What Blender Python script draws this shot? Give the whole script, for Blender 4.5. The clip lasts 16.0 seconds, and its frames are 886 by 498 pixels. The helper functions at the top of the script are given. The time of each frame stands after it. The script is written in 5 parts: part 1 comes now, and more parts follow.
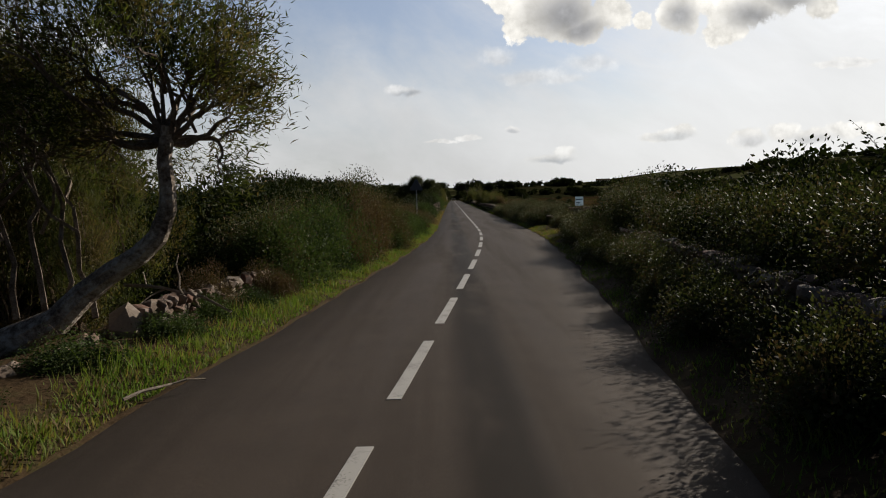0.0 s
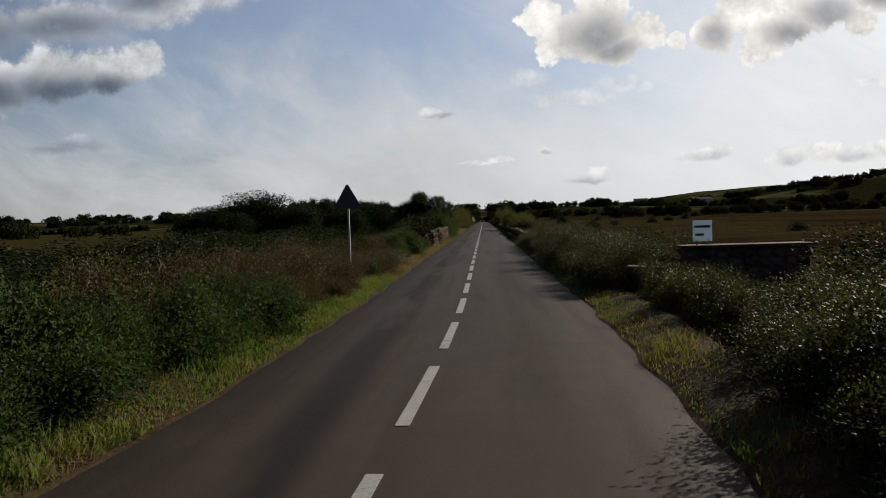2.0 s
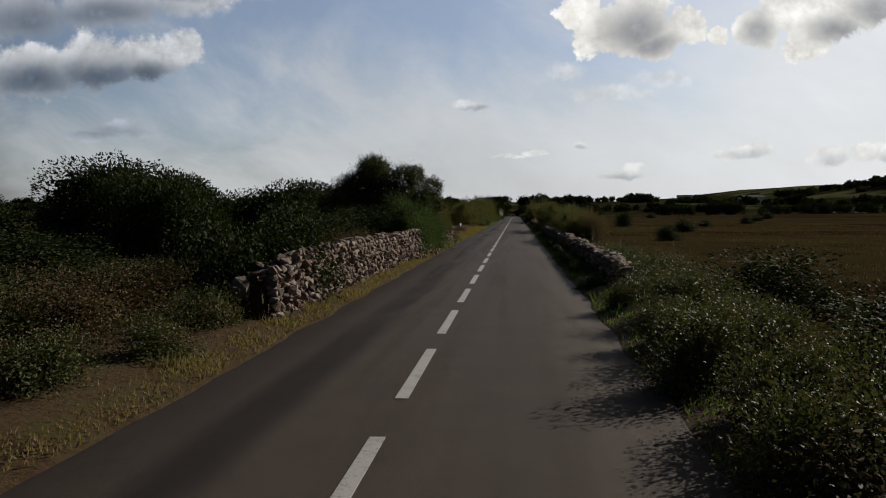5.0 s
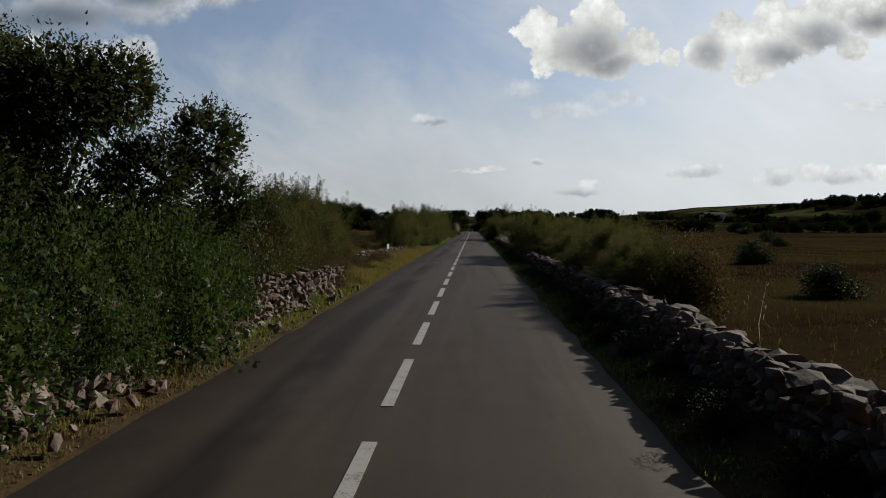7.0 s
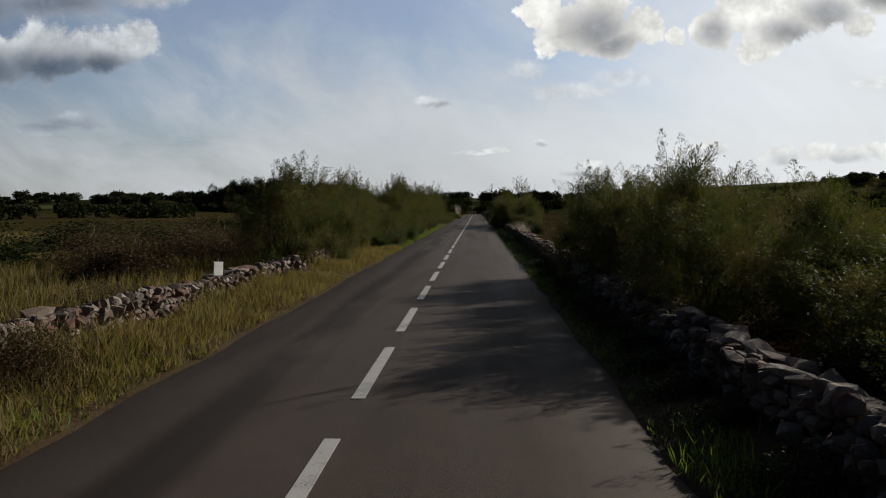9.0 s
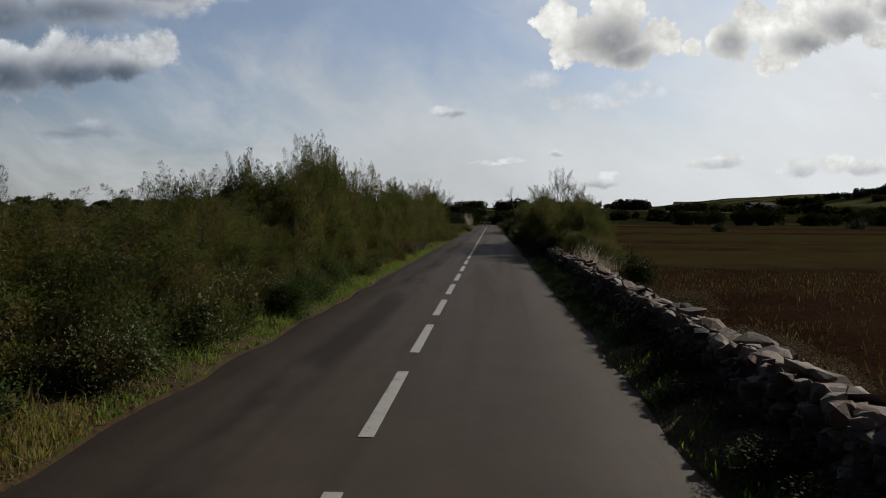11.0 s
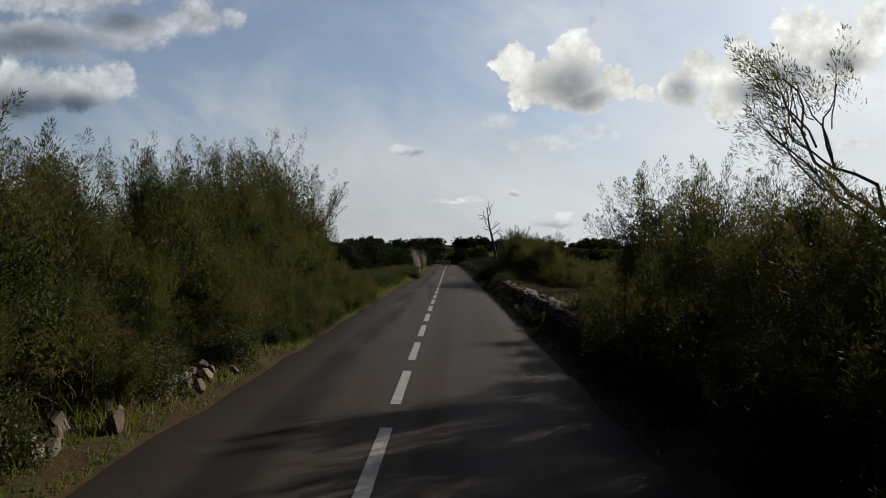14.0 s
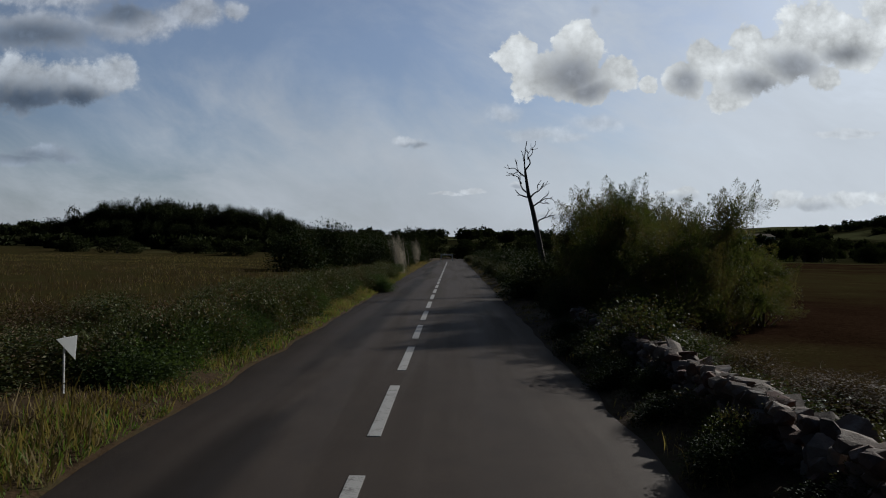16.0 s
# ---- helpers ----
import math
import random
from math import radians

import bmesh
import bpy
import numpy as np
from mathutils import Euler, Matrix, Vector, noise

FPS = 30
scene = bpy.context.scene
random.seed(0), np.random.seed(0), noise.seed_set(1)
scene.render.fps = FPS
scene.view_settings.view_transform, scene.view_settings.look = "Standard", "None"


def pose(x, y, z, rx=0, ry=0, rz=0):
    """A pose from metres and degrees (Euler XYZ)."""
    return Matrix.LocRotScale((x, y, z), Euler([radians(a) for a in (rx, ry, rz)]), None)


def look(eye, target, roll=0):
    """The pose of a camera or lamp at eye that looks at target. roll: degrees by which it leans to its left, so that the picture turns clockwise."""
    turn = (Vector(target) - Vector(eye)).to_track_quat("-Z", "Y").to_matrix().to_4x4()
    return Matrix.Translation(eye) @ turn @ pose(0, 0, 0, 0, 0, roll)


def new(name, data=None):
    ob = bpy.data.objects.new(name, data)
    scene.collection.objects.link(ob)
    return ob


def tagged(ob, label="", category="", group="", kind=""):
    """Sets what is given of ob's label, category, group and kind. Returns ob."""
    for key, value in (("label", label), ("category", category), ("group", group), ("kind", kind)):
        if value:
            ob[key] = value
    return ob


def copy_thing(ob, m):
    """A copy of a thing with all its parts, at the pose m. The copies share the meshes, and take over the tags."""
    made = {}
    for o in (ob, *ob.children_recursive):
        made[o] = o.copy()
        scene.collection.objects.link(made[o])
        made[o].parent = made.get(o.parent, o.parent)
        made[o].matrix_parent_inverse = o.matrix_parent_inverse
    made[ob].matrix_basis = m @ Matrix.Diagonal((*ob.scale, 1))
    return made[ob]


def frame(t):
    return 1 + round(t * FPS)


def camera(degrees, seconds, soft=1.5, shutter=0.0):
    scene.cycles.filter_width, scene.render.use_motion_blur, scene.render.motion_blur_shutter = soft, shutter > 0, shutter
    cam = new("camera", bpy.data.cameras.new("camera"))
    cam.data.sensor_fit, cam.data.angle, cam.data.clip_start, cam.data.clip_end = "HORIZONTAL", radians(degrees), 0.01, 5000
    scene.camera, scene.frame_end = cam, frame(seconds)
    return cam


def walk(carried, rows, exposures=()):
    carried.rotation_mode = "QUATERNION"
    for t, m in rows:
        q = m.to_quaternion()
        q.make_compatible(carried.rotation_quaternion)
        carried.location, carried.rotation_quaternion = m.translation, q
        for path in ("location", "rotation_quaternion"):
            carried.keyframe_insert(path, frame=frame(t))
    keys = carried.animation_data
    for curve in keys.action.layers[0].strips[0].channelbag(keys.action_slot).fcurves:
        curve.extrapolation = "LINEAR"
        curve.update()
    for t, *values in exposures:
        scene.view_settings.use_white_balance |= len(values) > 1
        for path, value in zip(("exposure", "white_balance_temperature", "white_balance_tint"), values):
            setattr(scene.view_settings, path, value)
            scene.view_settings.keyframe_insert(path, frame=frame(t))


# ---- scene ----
cam = camera(63.62, 16.0, soft=1.0, shutter=0.02)
PATH = [
    (0, (-1.193, -0.202, 1.425), (-1.217, 1.793, 1.280), -1.48),
    (0.5, (-0.791, 4.178, 1.419), (-0.803, 6.173, 1.276), -3.22),
    (1, (-0.435, 8.584, 1.430), (-0.454, 10.581, 1.325), -2.61),
    (1.5, (-0.025, 13.233, 1.425), (-0.064, 15.230, 1.326), -1.90),
    (2, (0.393, 17.779, 1.460), (0.277, 19.774, 1.377), -1.75),
    (2.5, (0.635, 22.621, 1.460), (0.492, 24.615, 1.410), -1.04),
    (3, (0.837, 27.655, 1.460), (0.638, 29.642, 1.351), -0.22),
    (3.5, (0.947, 32.154, 1.460), (0.739, 34.142, 1.401), -0.80),
    (5.8, (0.860, 55.677, 1.460), (0.688, 57.666, 1.339), 0.68),
    (6, (0.850, 57.680, 1.460), (0.722, 59.675, 1.392), 0.75),
    (6.5, (0.742, 62.644, 1.460), (0.659, 64.642, 1.435), 1.67),
    (7, (0.681, 68.068, 1.460), (0.598, 70.065, 1.396), 0.44),
    (7.5, (0.651, 73.336, 1.460), (0.580, 75.334, 1.411), -1.62),
    (8, (0.704, 78.684, 1.460), (0.645, 80.681, 1.355), -2.98),
    (8.5, (0.797, 84.032, 1.460), (0.733, 86.028, 1.359), -1.30),
    (9, (0.914, 89.395, 1.460), (0.819, 91.390, 1.347), -0.08),
    (11.3, (0.773, 114.502, 1.460), (0.628, 116.495, 1.375), 0.35),
    (11.5, (0.736, 116.790, 1.460), (0.582, 118.782, 1.373), 0.24),
    (12, (0.730, 122.593, 1.460), (0.589, 124.588, 1.421), -1.12),
    (12.5, (0.624, 127.853, 1.460), (0.467, 129.846, 1.403), -0.85),
    (13, (0.566, 133.666, 1.460), (0.440, 135.662, 1.401), -0.70),
    (13.5, (0.492, 139.147, 1.460), (0.446, 141.147, 1.464), 0.73),
    (14, (0.507, 144.761, 1.460), (0.488, 146.761, 1.481), 1.10),
    (14.5, (0.469, 150.085, 1.460), (0.455, 152.085, 1.460), 1.47),
    (15, (0.511, 155.997, 1.460), (0.482, 157.996, 1.408), 0.33),
    (15.5, (0.559, 161.651, 1.460), (0.530, 163.650, 1.456), 1.48),
    (16, (0.583, 167.264, 1.460), (0.556, 169.264, 1.459), 0.99),
]
walk(cam, [(t, look(eye, target, roll)) for t, eye, target, roll in PATH],
     exposures=[(0.0, 0.18, 6600, 10), (1.5, 0.28, 6600, 10), (2.2, 0.04, 6450, 10), (6.5, 0.0, 6400, 9), (7.5, -0.14, 6100, 8), (8.5, 0.05, 6350, 9), (12.0, -0.06, 6350, 9), (12.5, 0.0, 6350, 8), (13.0, 0.13, 6600, 9), (14.0, -0.03, 6300, 8), (14.5, -0.18, 6250, 8), (15.0, -0.24, 6050, 7), (16.0, -0.36, 5850, 8)])

# ---- light ----
SUN_AZ, SUN_EL = radians(48.0), radians(25.5)      # to the right of the road's direction
sun_way = Vector((math.sin(SUN_AZ) * math.cos(SUN_EL), math.cos(SUN_AZ) * math.cos(SUN_EL), math.sin(SUN_EL)))
lamp = bpy.data.lights.new("sun", "SUN")
lamp.energy, lamp.angle, lamp.color = 5.0, radians(0.6), (1.0, 0.93, 0.82)
sun = new("sun", lamp)
sun.matrix_world = look((0, 0, 60), Vector((0, 0, 60)) - sun_way)

world = bpy.data.worlds.new("world")
scene.world = world
world.use_nodes = True


class Nodes:
    """A short hand for node trees."""

    def __init__(self, tree):
        self.t = tree

    def n(self, kind):
        return self.t.nodes.new(kind)

    def put(self, socket, value):
        if hasattr(value, "is_linked"):
            self.t.links.new(value, socket)
        else:
            socket.default_value = value

    def m(self, op, a, b=0.0, c=0.0, clamp=False):
        node = self.n("ShaderNodeMath")
        node.operation, node.use_clamp = op, clamp
        for s, v in zip(node.inputs, (a, b, c)):
            self.put(s, v)
        return node.outputs[0]

    def v(self, op, a, b=(0, 0, 0)):
        node = self.n("ShaderNodeVectorMath")
        node.operation = op
        self.put(node.inputs[0], a)
        self.put(node.inputs[1], b)
        return node.outputs["Value" if op in ("LENGTH", "DISTANCE", "DOT_PRODUCT") else "Vector"]

    def ramp(self, fac, lo, hi, to_lo=0.0, to_hi=1.0):
        node = self.n("ShaderNodeMapRange")
        node.interpolation_type = "SMOOTHSTEP"
        for s, v in zip(node.inputs, (fac, lo, hi, to_lo, to_hi)):
            self.put(s, v)
        return node.outputs[0]

    def mix(self, fac, a, b, blend="MIX"):
        node = self.n("ShaderNodeMix")
        node.data_type, node.blend_type = "RGBA", blend
        for s, v in zip((node.inputs[0], node.inputs[6], node.inputs[7]), (fac, a, b)):
            self.put(s, v)
        return node.outputs[2]

    def noise(self, vec, scale, detail=4.0, rough=0.55, distort=0.0):
        node = self.n("ShaderNodeTexNoise")
        self.put(node.inputs["Vector"], vec)
        for key, v in (("Scale", scale), ("Detail", detail), ("Roughness", rough), ("Distortion", distort)):
            self.put(node.inputs[key], v)
        return node.outputs["Fac"]

    def combine(self, x, y, z=0.0):
        node = self.n("ShaderNodeCombineXYZ")
        for s, v in zip(node.inputs, (x, y, z)):
            self.put(s, v)
        return node.outputs[0]

    def split(self, vec):
        node = self.n("ShaderNodeSeparateXYZ")
        self.put(node.inputs[0], vec)
        return node.outputs


def rgb(r, g, b):
    return (r, g, b, 1.0)


def make_sky():
    k = Nodes(world.node_tree)
    world.node_tree.nodes.clear()
    way = k.n("ShaderNodeTexCoord").outputs["Generated"]
    x, y, z = k.split(way)
    ahead = k.m("MAXIMUM", y, 0.08)
    u, v = k.m("DIVIDE", x, ahead), k.m("DIVIDE", z, ahead)
    uv = k.combine(u, v)
    sky = k.n("ShaderNodeTexSky")
    sky.sky_type, sky.sun_disc, sky.sun_elevation, sky.sun_rotation = "NISHITA", False, SUN_EL, SUN_AZ
    sky.air_density, sky.dust_density, sky.ozone_density = 1.0, 2.0, 1.2
    # clear blue behind and overhead, bright hazy cloud ahead and towards the sun
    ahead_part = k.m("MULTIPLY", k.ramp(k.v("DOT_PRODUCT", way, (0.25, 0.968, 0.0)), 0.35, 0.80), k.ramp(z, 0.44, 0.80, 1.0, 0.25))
    # sky outside the view is dimmed here, so shadows get less fill light
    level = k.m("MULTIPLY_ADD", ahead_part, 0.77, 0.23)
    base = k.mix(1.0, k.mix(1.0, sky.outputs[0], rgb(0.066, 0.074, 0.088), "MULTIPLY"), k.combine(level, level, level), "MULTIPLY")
    # thin high cloud in slanting streaks, thicker towards the sun and the horizon
    warp = k.noise(k.v("MULTIPLY", uv, (1.0, 1.0, 1.0)), 2.0, 3.0, 0.5)
    streak = k.combine(k.m("ADD", k.m("MULTIPLY", u, 1.0), k.m("MULTIPLY", v, 0.9)), k.m("ADD", k.m("MULTIPLY", v, 1.5), k.m("MULTIPLY", warp, 0.5)))
    veil = k.m("ADD", k.m("MULTIPLY", k.noise(streak, 3.2, 8.0, 0.62, 0.35), 0.75), k.m("MULTIPLY", k.noise(uv, 1.7, 3.0, 0.5), 0.25))
    side = k.m("MULTIPLY", k.m("SUBTRACT", u, 0.05), 0.24)
    low = k.ramp(v, 0.02, 0.30, 0.20, -0.02)
    amount = k.m("ADD", k.m("ADD", veil, side), low)
    amount = k.ramp(amount, 0.35, 0.70, 0.20, 0.95)
    toward = k.ramp(k.v("DOT_PRODUCT", way, tuple(sun_way)), 0.50, 1.0)
    tone = k.noise(k.v("ADD", streak, (5.0, 2.0, 0)), 5.0, 6.0, 0.6)
    bright = k.m("ADD", k.m("MULTIPLY", toward, 0.20), k.m("MULTIPLY_ADD", tone, 0.24, 0.44))
    white = k.combine(k.m("MULTIPLY", bright, 1.0), k.m("MULTIPLY", bright, 1.02), k.m("MULTIPLY", bright, 1.04))
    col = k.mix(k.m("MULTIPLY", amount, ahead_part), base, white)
    # heaped clouds: soft lobes, billowed and frayed by noise, each with a grey underside
    def wide_noise(vec, scale, detail):
        node = k.n("ShaderNodeTexNoise")
        k.put(node.inputs["Vector"], vec)
        node.inputs["Scale"].default_value, node.inputs["Detail"].default_value, node.inputs["Roughness"].default_value = scale, detail, 0.58
        return k.v("SUBTRACT", node.outputs["Color"], (0.5, 0.5, 0.5))

    bent = k.v("ADD", uv, k.v("MULTIPLY", wide_noise(uv, 16.0, 6.0), (0.030, 0.026, 0)))
    cells = k.n("ShaderNodeTexVoronoi")
    cells.feature = "SMOOTH_F1"
    k.put(cells.inputs["Vector"], bent)
    cells.inputs["Scale"].default_value = 30.0
    cells.inputs["Detail"].default_value, cells.inputs["Roughness"].default_value = 3.0, 0.55
    puff = k.m("SUBTRACT", 0.62, cells.outputs["Distance"])
    fray = k.m("SUBTRACT", k.noise(uv, 55.0, 8.0, 0.66), 0.5)
    rough_edge = k.m("MULTIPLY_ADD", puff, 0.7, k.m("MULTIPLY_ADD", fray, 0.9, 0.10))

    def lobes(rows, ragged):
        total = None
        for cu, cv, ru, rv in rows:
            d = k.v("LENGTH", k.v("DIVIDE", k.v("SUBTRACT", bent, (cu, cv, 0)), (ru, rv, 1.0)))
            d = k.m("SUBTRACT", 1.0, d)
            total = d if total is None else k.m("SMOOTH_MAX", total, d, 0.10)
        return k.m("ADD", total, k.m("MULTIPLY", rough_edge, ragged))

    for rows, shade_rows, dark, lit, soft_edge, alpha in CLOUDS:
        d = lobes(rows, 0.65)
        cover = k.m("MULTIPLY", k.ramp(d, -0.02, soft_edge), alpha)
        grey = k.ramp(lobes(shade_rows, 0.6), -0.55, 0.85) if shade_rows else k.ramp(d, 0.2, 1.0)
        relief = k.m("MULTIPLY_ADD", k.m("ADD", k.m("MULTIPLY", puff, 0.8), fray), 0.55, 0.88)
        body = k.mix(1.0, k.mix(grey, rgb(*lit), rgb(*dark)), k.combine(relief, relief, relief), "MULTIPLY")
        col = k.mix(cover, col, body)
    below = k.ramp(z, -0.06, 0.0)
    col = k.mix(below, rgb(0.05, 0.048, 0.04), col)
    back = k.n("ShaderNodeBackground")
    k.put(back.inputs[0], col)
    back.inputs[1].default_value = 1.0
    k.t.links.new(back.outputs[0], k.n("ShaderNodeOutputWorld").inputs[0])


DIM = (0.13, 0.162, 0.212)
# lobes (sideways, up, half width, half height as slopes from the road's direction), shaded lobes, shade, light, softness, cover
CLOUDS = [
    ([(-0.577, 0.126, 0.064, 0.014), (-0.617, 0.114, 0.048, 0.011), (-0.545, 0.116, 0.032, 0.010)], [(-0.60, 0.118, 0.08, 0.010)], (0.30, 0.34, 0.40), (0.52, 0.57, 0.64), 0.5, 0.75),
    ([(-0.065, 0.150, 0.027, 0.009), (-0.049, 0.144, 0.016, 0.009)], [(-0.055, 0.144, 0.03, 0.005)], (0.52, 0.55, 0.59), (0.86, 0.87, 0.88), 0.5, 0.8),
    ([(0.028, 0.081, 0.021, 0.006), (-0.012, 0.076, 0.027, 0.005), (0.086, 0.090, 0.014, 0.007)], [(0.086, 0.087, 0.012, 0.004)], (0.56, 0.58, 0.61), (0.90, 0.90, 0.89), 0.4, 0.85),
    ([(0.14, 0.050, 0.05, 0.008), (0.160, 0.057, 0.02, 0.009)], [(0.15, 0.046, 0.04, 0.006)], (0.52, 0.55, 0.58), (0.88, 0.88, 0.86), 0.5, 0.8),
    ([(0.311, 0.078, 0.039, 0.012), (0.323, 0.084, 0.023, 0.011), (0.285, 0.074, 0.03, 0.010)], [(0.31, 0.074, 0.04, 0.008)], (0.68, 0.70, 0.71), (1.0, 0.99, 0.95), 0.4, 0.85),
    ([(0.413, 0.073, 0.031, 0.016), (0.460, 0.080, 0.028, 0.016), (0.499, 0.071, 0.039, 0.016), (0.553, 0.079, 0.039, 0.014), (0.623, 0.078, 0.047, 0.016)], [(0.42, 0.068, 0.03, 0.010), (0.50, 0.066, 0.05, 0.009)], (0.70, 0.71, 0.72), (1.0, 0.99, 0.95), 0.4, 0.85),
    ([(0.535, 0.168, 0.051, 0.006), (0.56, 0.174, 0.04, 0.006)], [], (0.86, 0.86, 0.85), (0.96, 0.95, 0.92), 0.6, 0.7),
    ([(0.072, 0.191, 0.038, 0.017), (0.112, 0.163, 0.079, 0.014), (0.160, 0.157, 0.047, 0.011), (0.20, 0.18, 0.05, 0.02)], [], (0.80, 0.81, 0.82), (0.90, 0.90, 0.89), 0.8, 0.6),
    ([(-0.592, 0.299, 0.112, 0.040), (-0.456, 0.310, 0.088, 0.036), (-0.368, 0.328, 0.056, 0.032), (-0.312, 0.329, 0.029, 0.019), (-0.729, 0.292, 0.097, 0.048), (-0.55, 0.37, 0.2, 0.05)],
     [(-0.600, 0.291, 0.120, 0.027), (-0.712, 0.284, 0.097, 0.040), (-0.47, 0.325, 0.05, 0.02)], (0.20, 0.235, 0.29), (0.60, 0.62, 0.66), 0.5, 0.95),
    ([(-0.542, 0.224, 0.088, 0.038), (-0.476, 0.238, 0.035, 0.033), (-0.614, 0.223, 0.080, 0.048), (-0.711, 0.213, 0.089, 0.048)],
     [(-0.606, 0.201, 0.095, 0.030), (-0.533, 0.203, 0.060, 0.020), (-0.710, 0.197, 0.097, 0.032)], DIM, (0.72, 0.74, 0.76), 0.35, 0.97),
    ([(0.190, 0.335, 0.012, 0.020), (0.205, 0.36, 0.012, 0.02)], [], (0.7, 0.72, 0.75), (0.80, 0.81, 0.83), 0.9, 0.6),
    ([(0.087, 0.274, 0.033, 0.032), (0.174, 0.278, 0.041, 0.046), (0.146, 0.244, 0.059, 0.041), (0.228, 0.248, 0.030, 0.031), (0.110, 0.243, 0.038, 0.038), (0.181, 0.233, 0.055, 0.033), (0.268, 0.233, 0.017, 0.014)],
     [(0.161, 0.246, 0.050, 0.036), (0.182, 0.225, 0.042, 0.020)], (0.40, 0.405, 0.42), (1.06, 1.04, 0.98), 0.14, 1.0),
    ([(0.347, 0.272, 0.034, 0.035), (0.319, 0.240, 0.030, 0.033), (0.405, 0.299, 0.030, 0.027), (0.400, 0.253, 0.070, 0.041), (0.493, 0.312, 0.051, 0.049), (0.551, 0.292, 0.054, 0.045), (0.378, 0.215, 0.036, 0.022), (0.514, 0.244, 0.028, 0.024), (0.616, 0.344, 0.054, 0.047), (0.455, 0.274, 0.055, 0.043), (0.70, 0.36, 0.09, 0.06)],
     [(0.319, 0.236, 0.022, 0.024), (0.420, 0.234, 0.045, 0.020), (0.471, 0.262, 0.042, 0.026), (0.540, 0.280, 0.036, 0.018)], (0.46, 0.465, 0.475), (1.06, 1.04, 0.98), 0.16, 1.0),
]
make_sky()

# ---- materials ----
def material(name):
    mat = bpy.data.materials.new(name)
    mat.use_nodes = True
    k = Nodes(mat.node_tree)
    return mat, k, mat.node_tree.nodes["Principled BSDF"]


def bump(k, shader, height, strength, distance=0.02):
    node = k.n("ShaderNodeBump")
    k.put(node.inputs["Strength"], strength)
    k.put(node.inputs["Distance"], distance)
    k.put(node.inputs["Height"], height)
    k.put(shader.inputs["Normal"], node.outputs[0])


def place(k):
    return k.n("ShaderNodeNewGeometry").outputs["Position"]


def island(k):
    return k.n("ShaderNodeNewGeometry").outputs["Random Per Island"]


def palette(k, fac, colours):
    node = k.n("ShaderNodeValToRGB")
    k.put(node.inputs[0], fac)
    el = node.color_ramp.elements
    el[0].position, el[0].color = 0.0, rgb(*colours[0])
    el[1].position, el[1].color = 1.0, rgb(*colours[-1])
    for i, c in enumerate(colours[1:-1], 1):
        e = el.new(i / (len(colours) - 1))
        e.color = rgb(*c)
    return node.outputs[0]


def leaf_material(name, colours, rough=0.45, glow=0.3, spec=0.4, single=0.5, patch=1.5, tint=(1.15, 1.25, 0.6)):
    """Leaves: one colour each, and some light shines through."""
    mat, k, p = material(name)
    soft = k.ramp(k.noise(place(k), patch, 3.0), 0.30, 0.70)
    tone = k.m("ADD", k.m("MULTIPLY", island(k), single), k.m("MULTIPLY", soft, 1.0 - single))
    col = palette(k, tone, colours)
    k.put(p.inputs["Base Color"], col)
    p.inputs["Roughness"].default_value = rough
    p.inputs["Specular IOR Level"].default_value = spec
    through_leaf = k.n("ShaderNodeBsdfTranslucent")
    k.put(through_leaf.inputs[0], k.mix(1.0, col, rgb(*tint), "MULTIPLY"))
    mix = k.n("ShaderNodeMixShader")
    mix.inputs[0].default_value = glow
    k.t.links.new(p.outputs[0], mix.inputs[1])
    k.t.links.new(through_leaf.outputs[0], mix.inputs[2])
    k.t.links.new(mix.outputs[0], k.t.nodes["Material Output"].inputs[0])
    return mat


def rough_material(name, colours, scale, rough=0.9, relief=0.4, fine=6.0, distance=0.02):
    mat, k, p = material(name)
    pos = place(k)
    a, b = k.noise(pos, scale, 5.0, 0.6), k.noise(pos, scale * fine, 4.0, 0.65)
    k.put(p.inputs["Base Color"], palette(k, k.ramp(k.m("ADD", k.m("MULTIPLY", a, 0.6), k.m("MULTIPLY", b, 0.4)), 0.3, 0.7), colours))
    p.inputs["Roughness"].default_value = rough
    p.inputs["Specular IOR Level"].default_value = 0.05
    bump(k, p, b, relief, distance)
    return mat


def stone_material():
    mat, k, p = material("stone")
    pos = place(k)
    own = k.n("ShaderNodeObjectInfo").outputs["Random"]
    tone = k.m("FRACT", k.m("ADD", own, island(k)))
    base = palette(k, tone, [(0.045, 0.028, 0.020), (0.170, 0.130, 0.098), (0.122, 0.054, 0.035), (0.290, 0.240, 0.192), (0.080, 0.042, 0.029)])
    spots = k.noise(pos, 26.0, 6.0, 0.7)
    lichen = k.ramp(k.noise(pos, 7.0, 4.0, 0.6), 0.52, 0.66)
    col = k.mix(k.ramp(spots, 0.35, 0.7, 0.0, 0.65), k.mix(0.45, base, rgb(0.07, 0.055, 0.045)), base)
    col = k.mix(k.m("MULTIPLY", lichen, 0.40), col, rgb(0.27, 0.255, 0.235))
    k.put(p.inputs["Base Color"], col)
    p.inputs["Roughness"].default_value = 0.88
    p.inputs["Specular IOR Level"].default_value = 0.2
    bump(k, p, spots, 0.6, 0.015)
    return mat


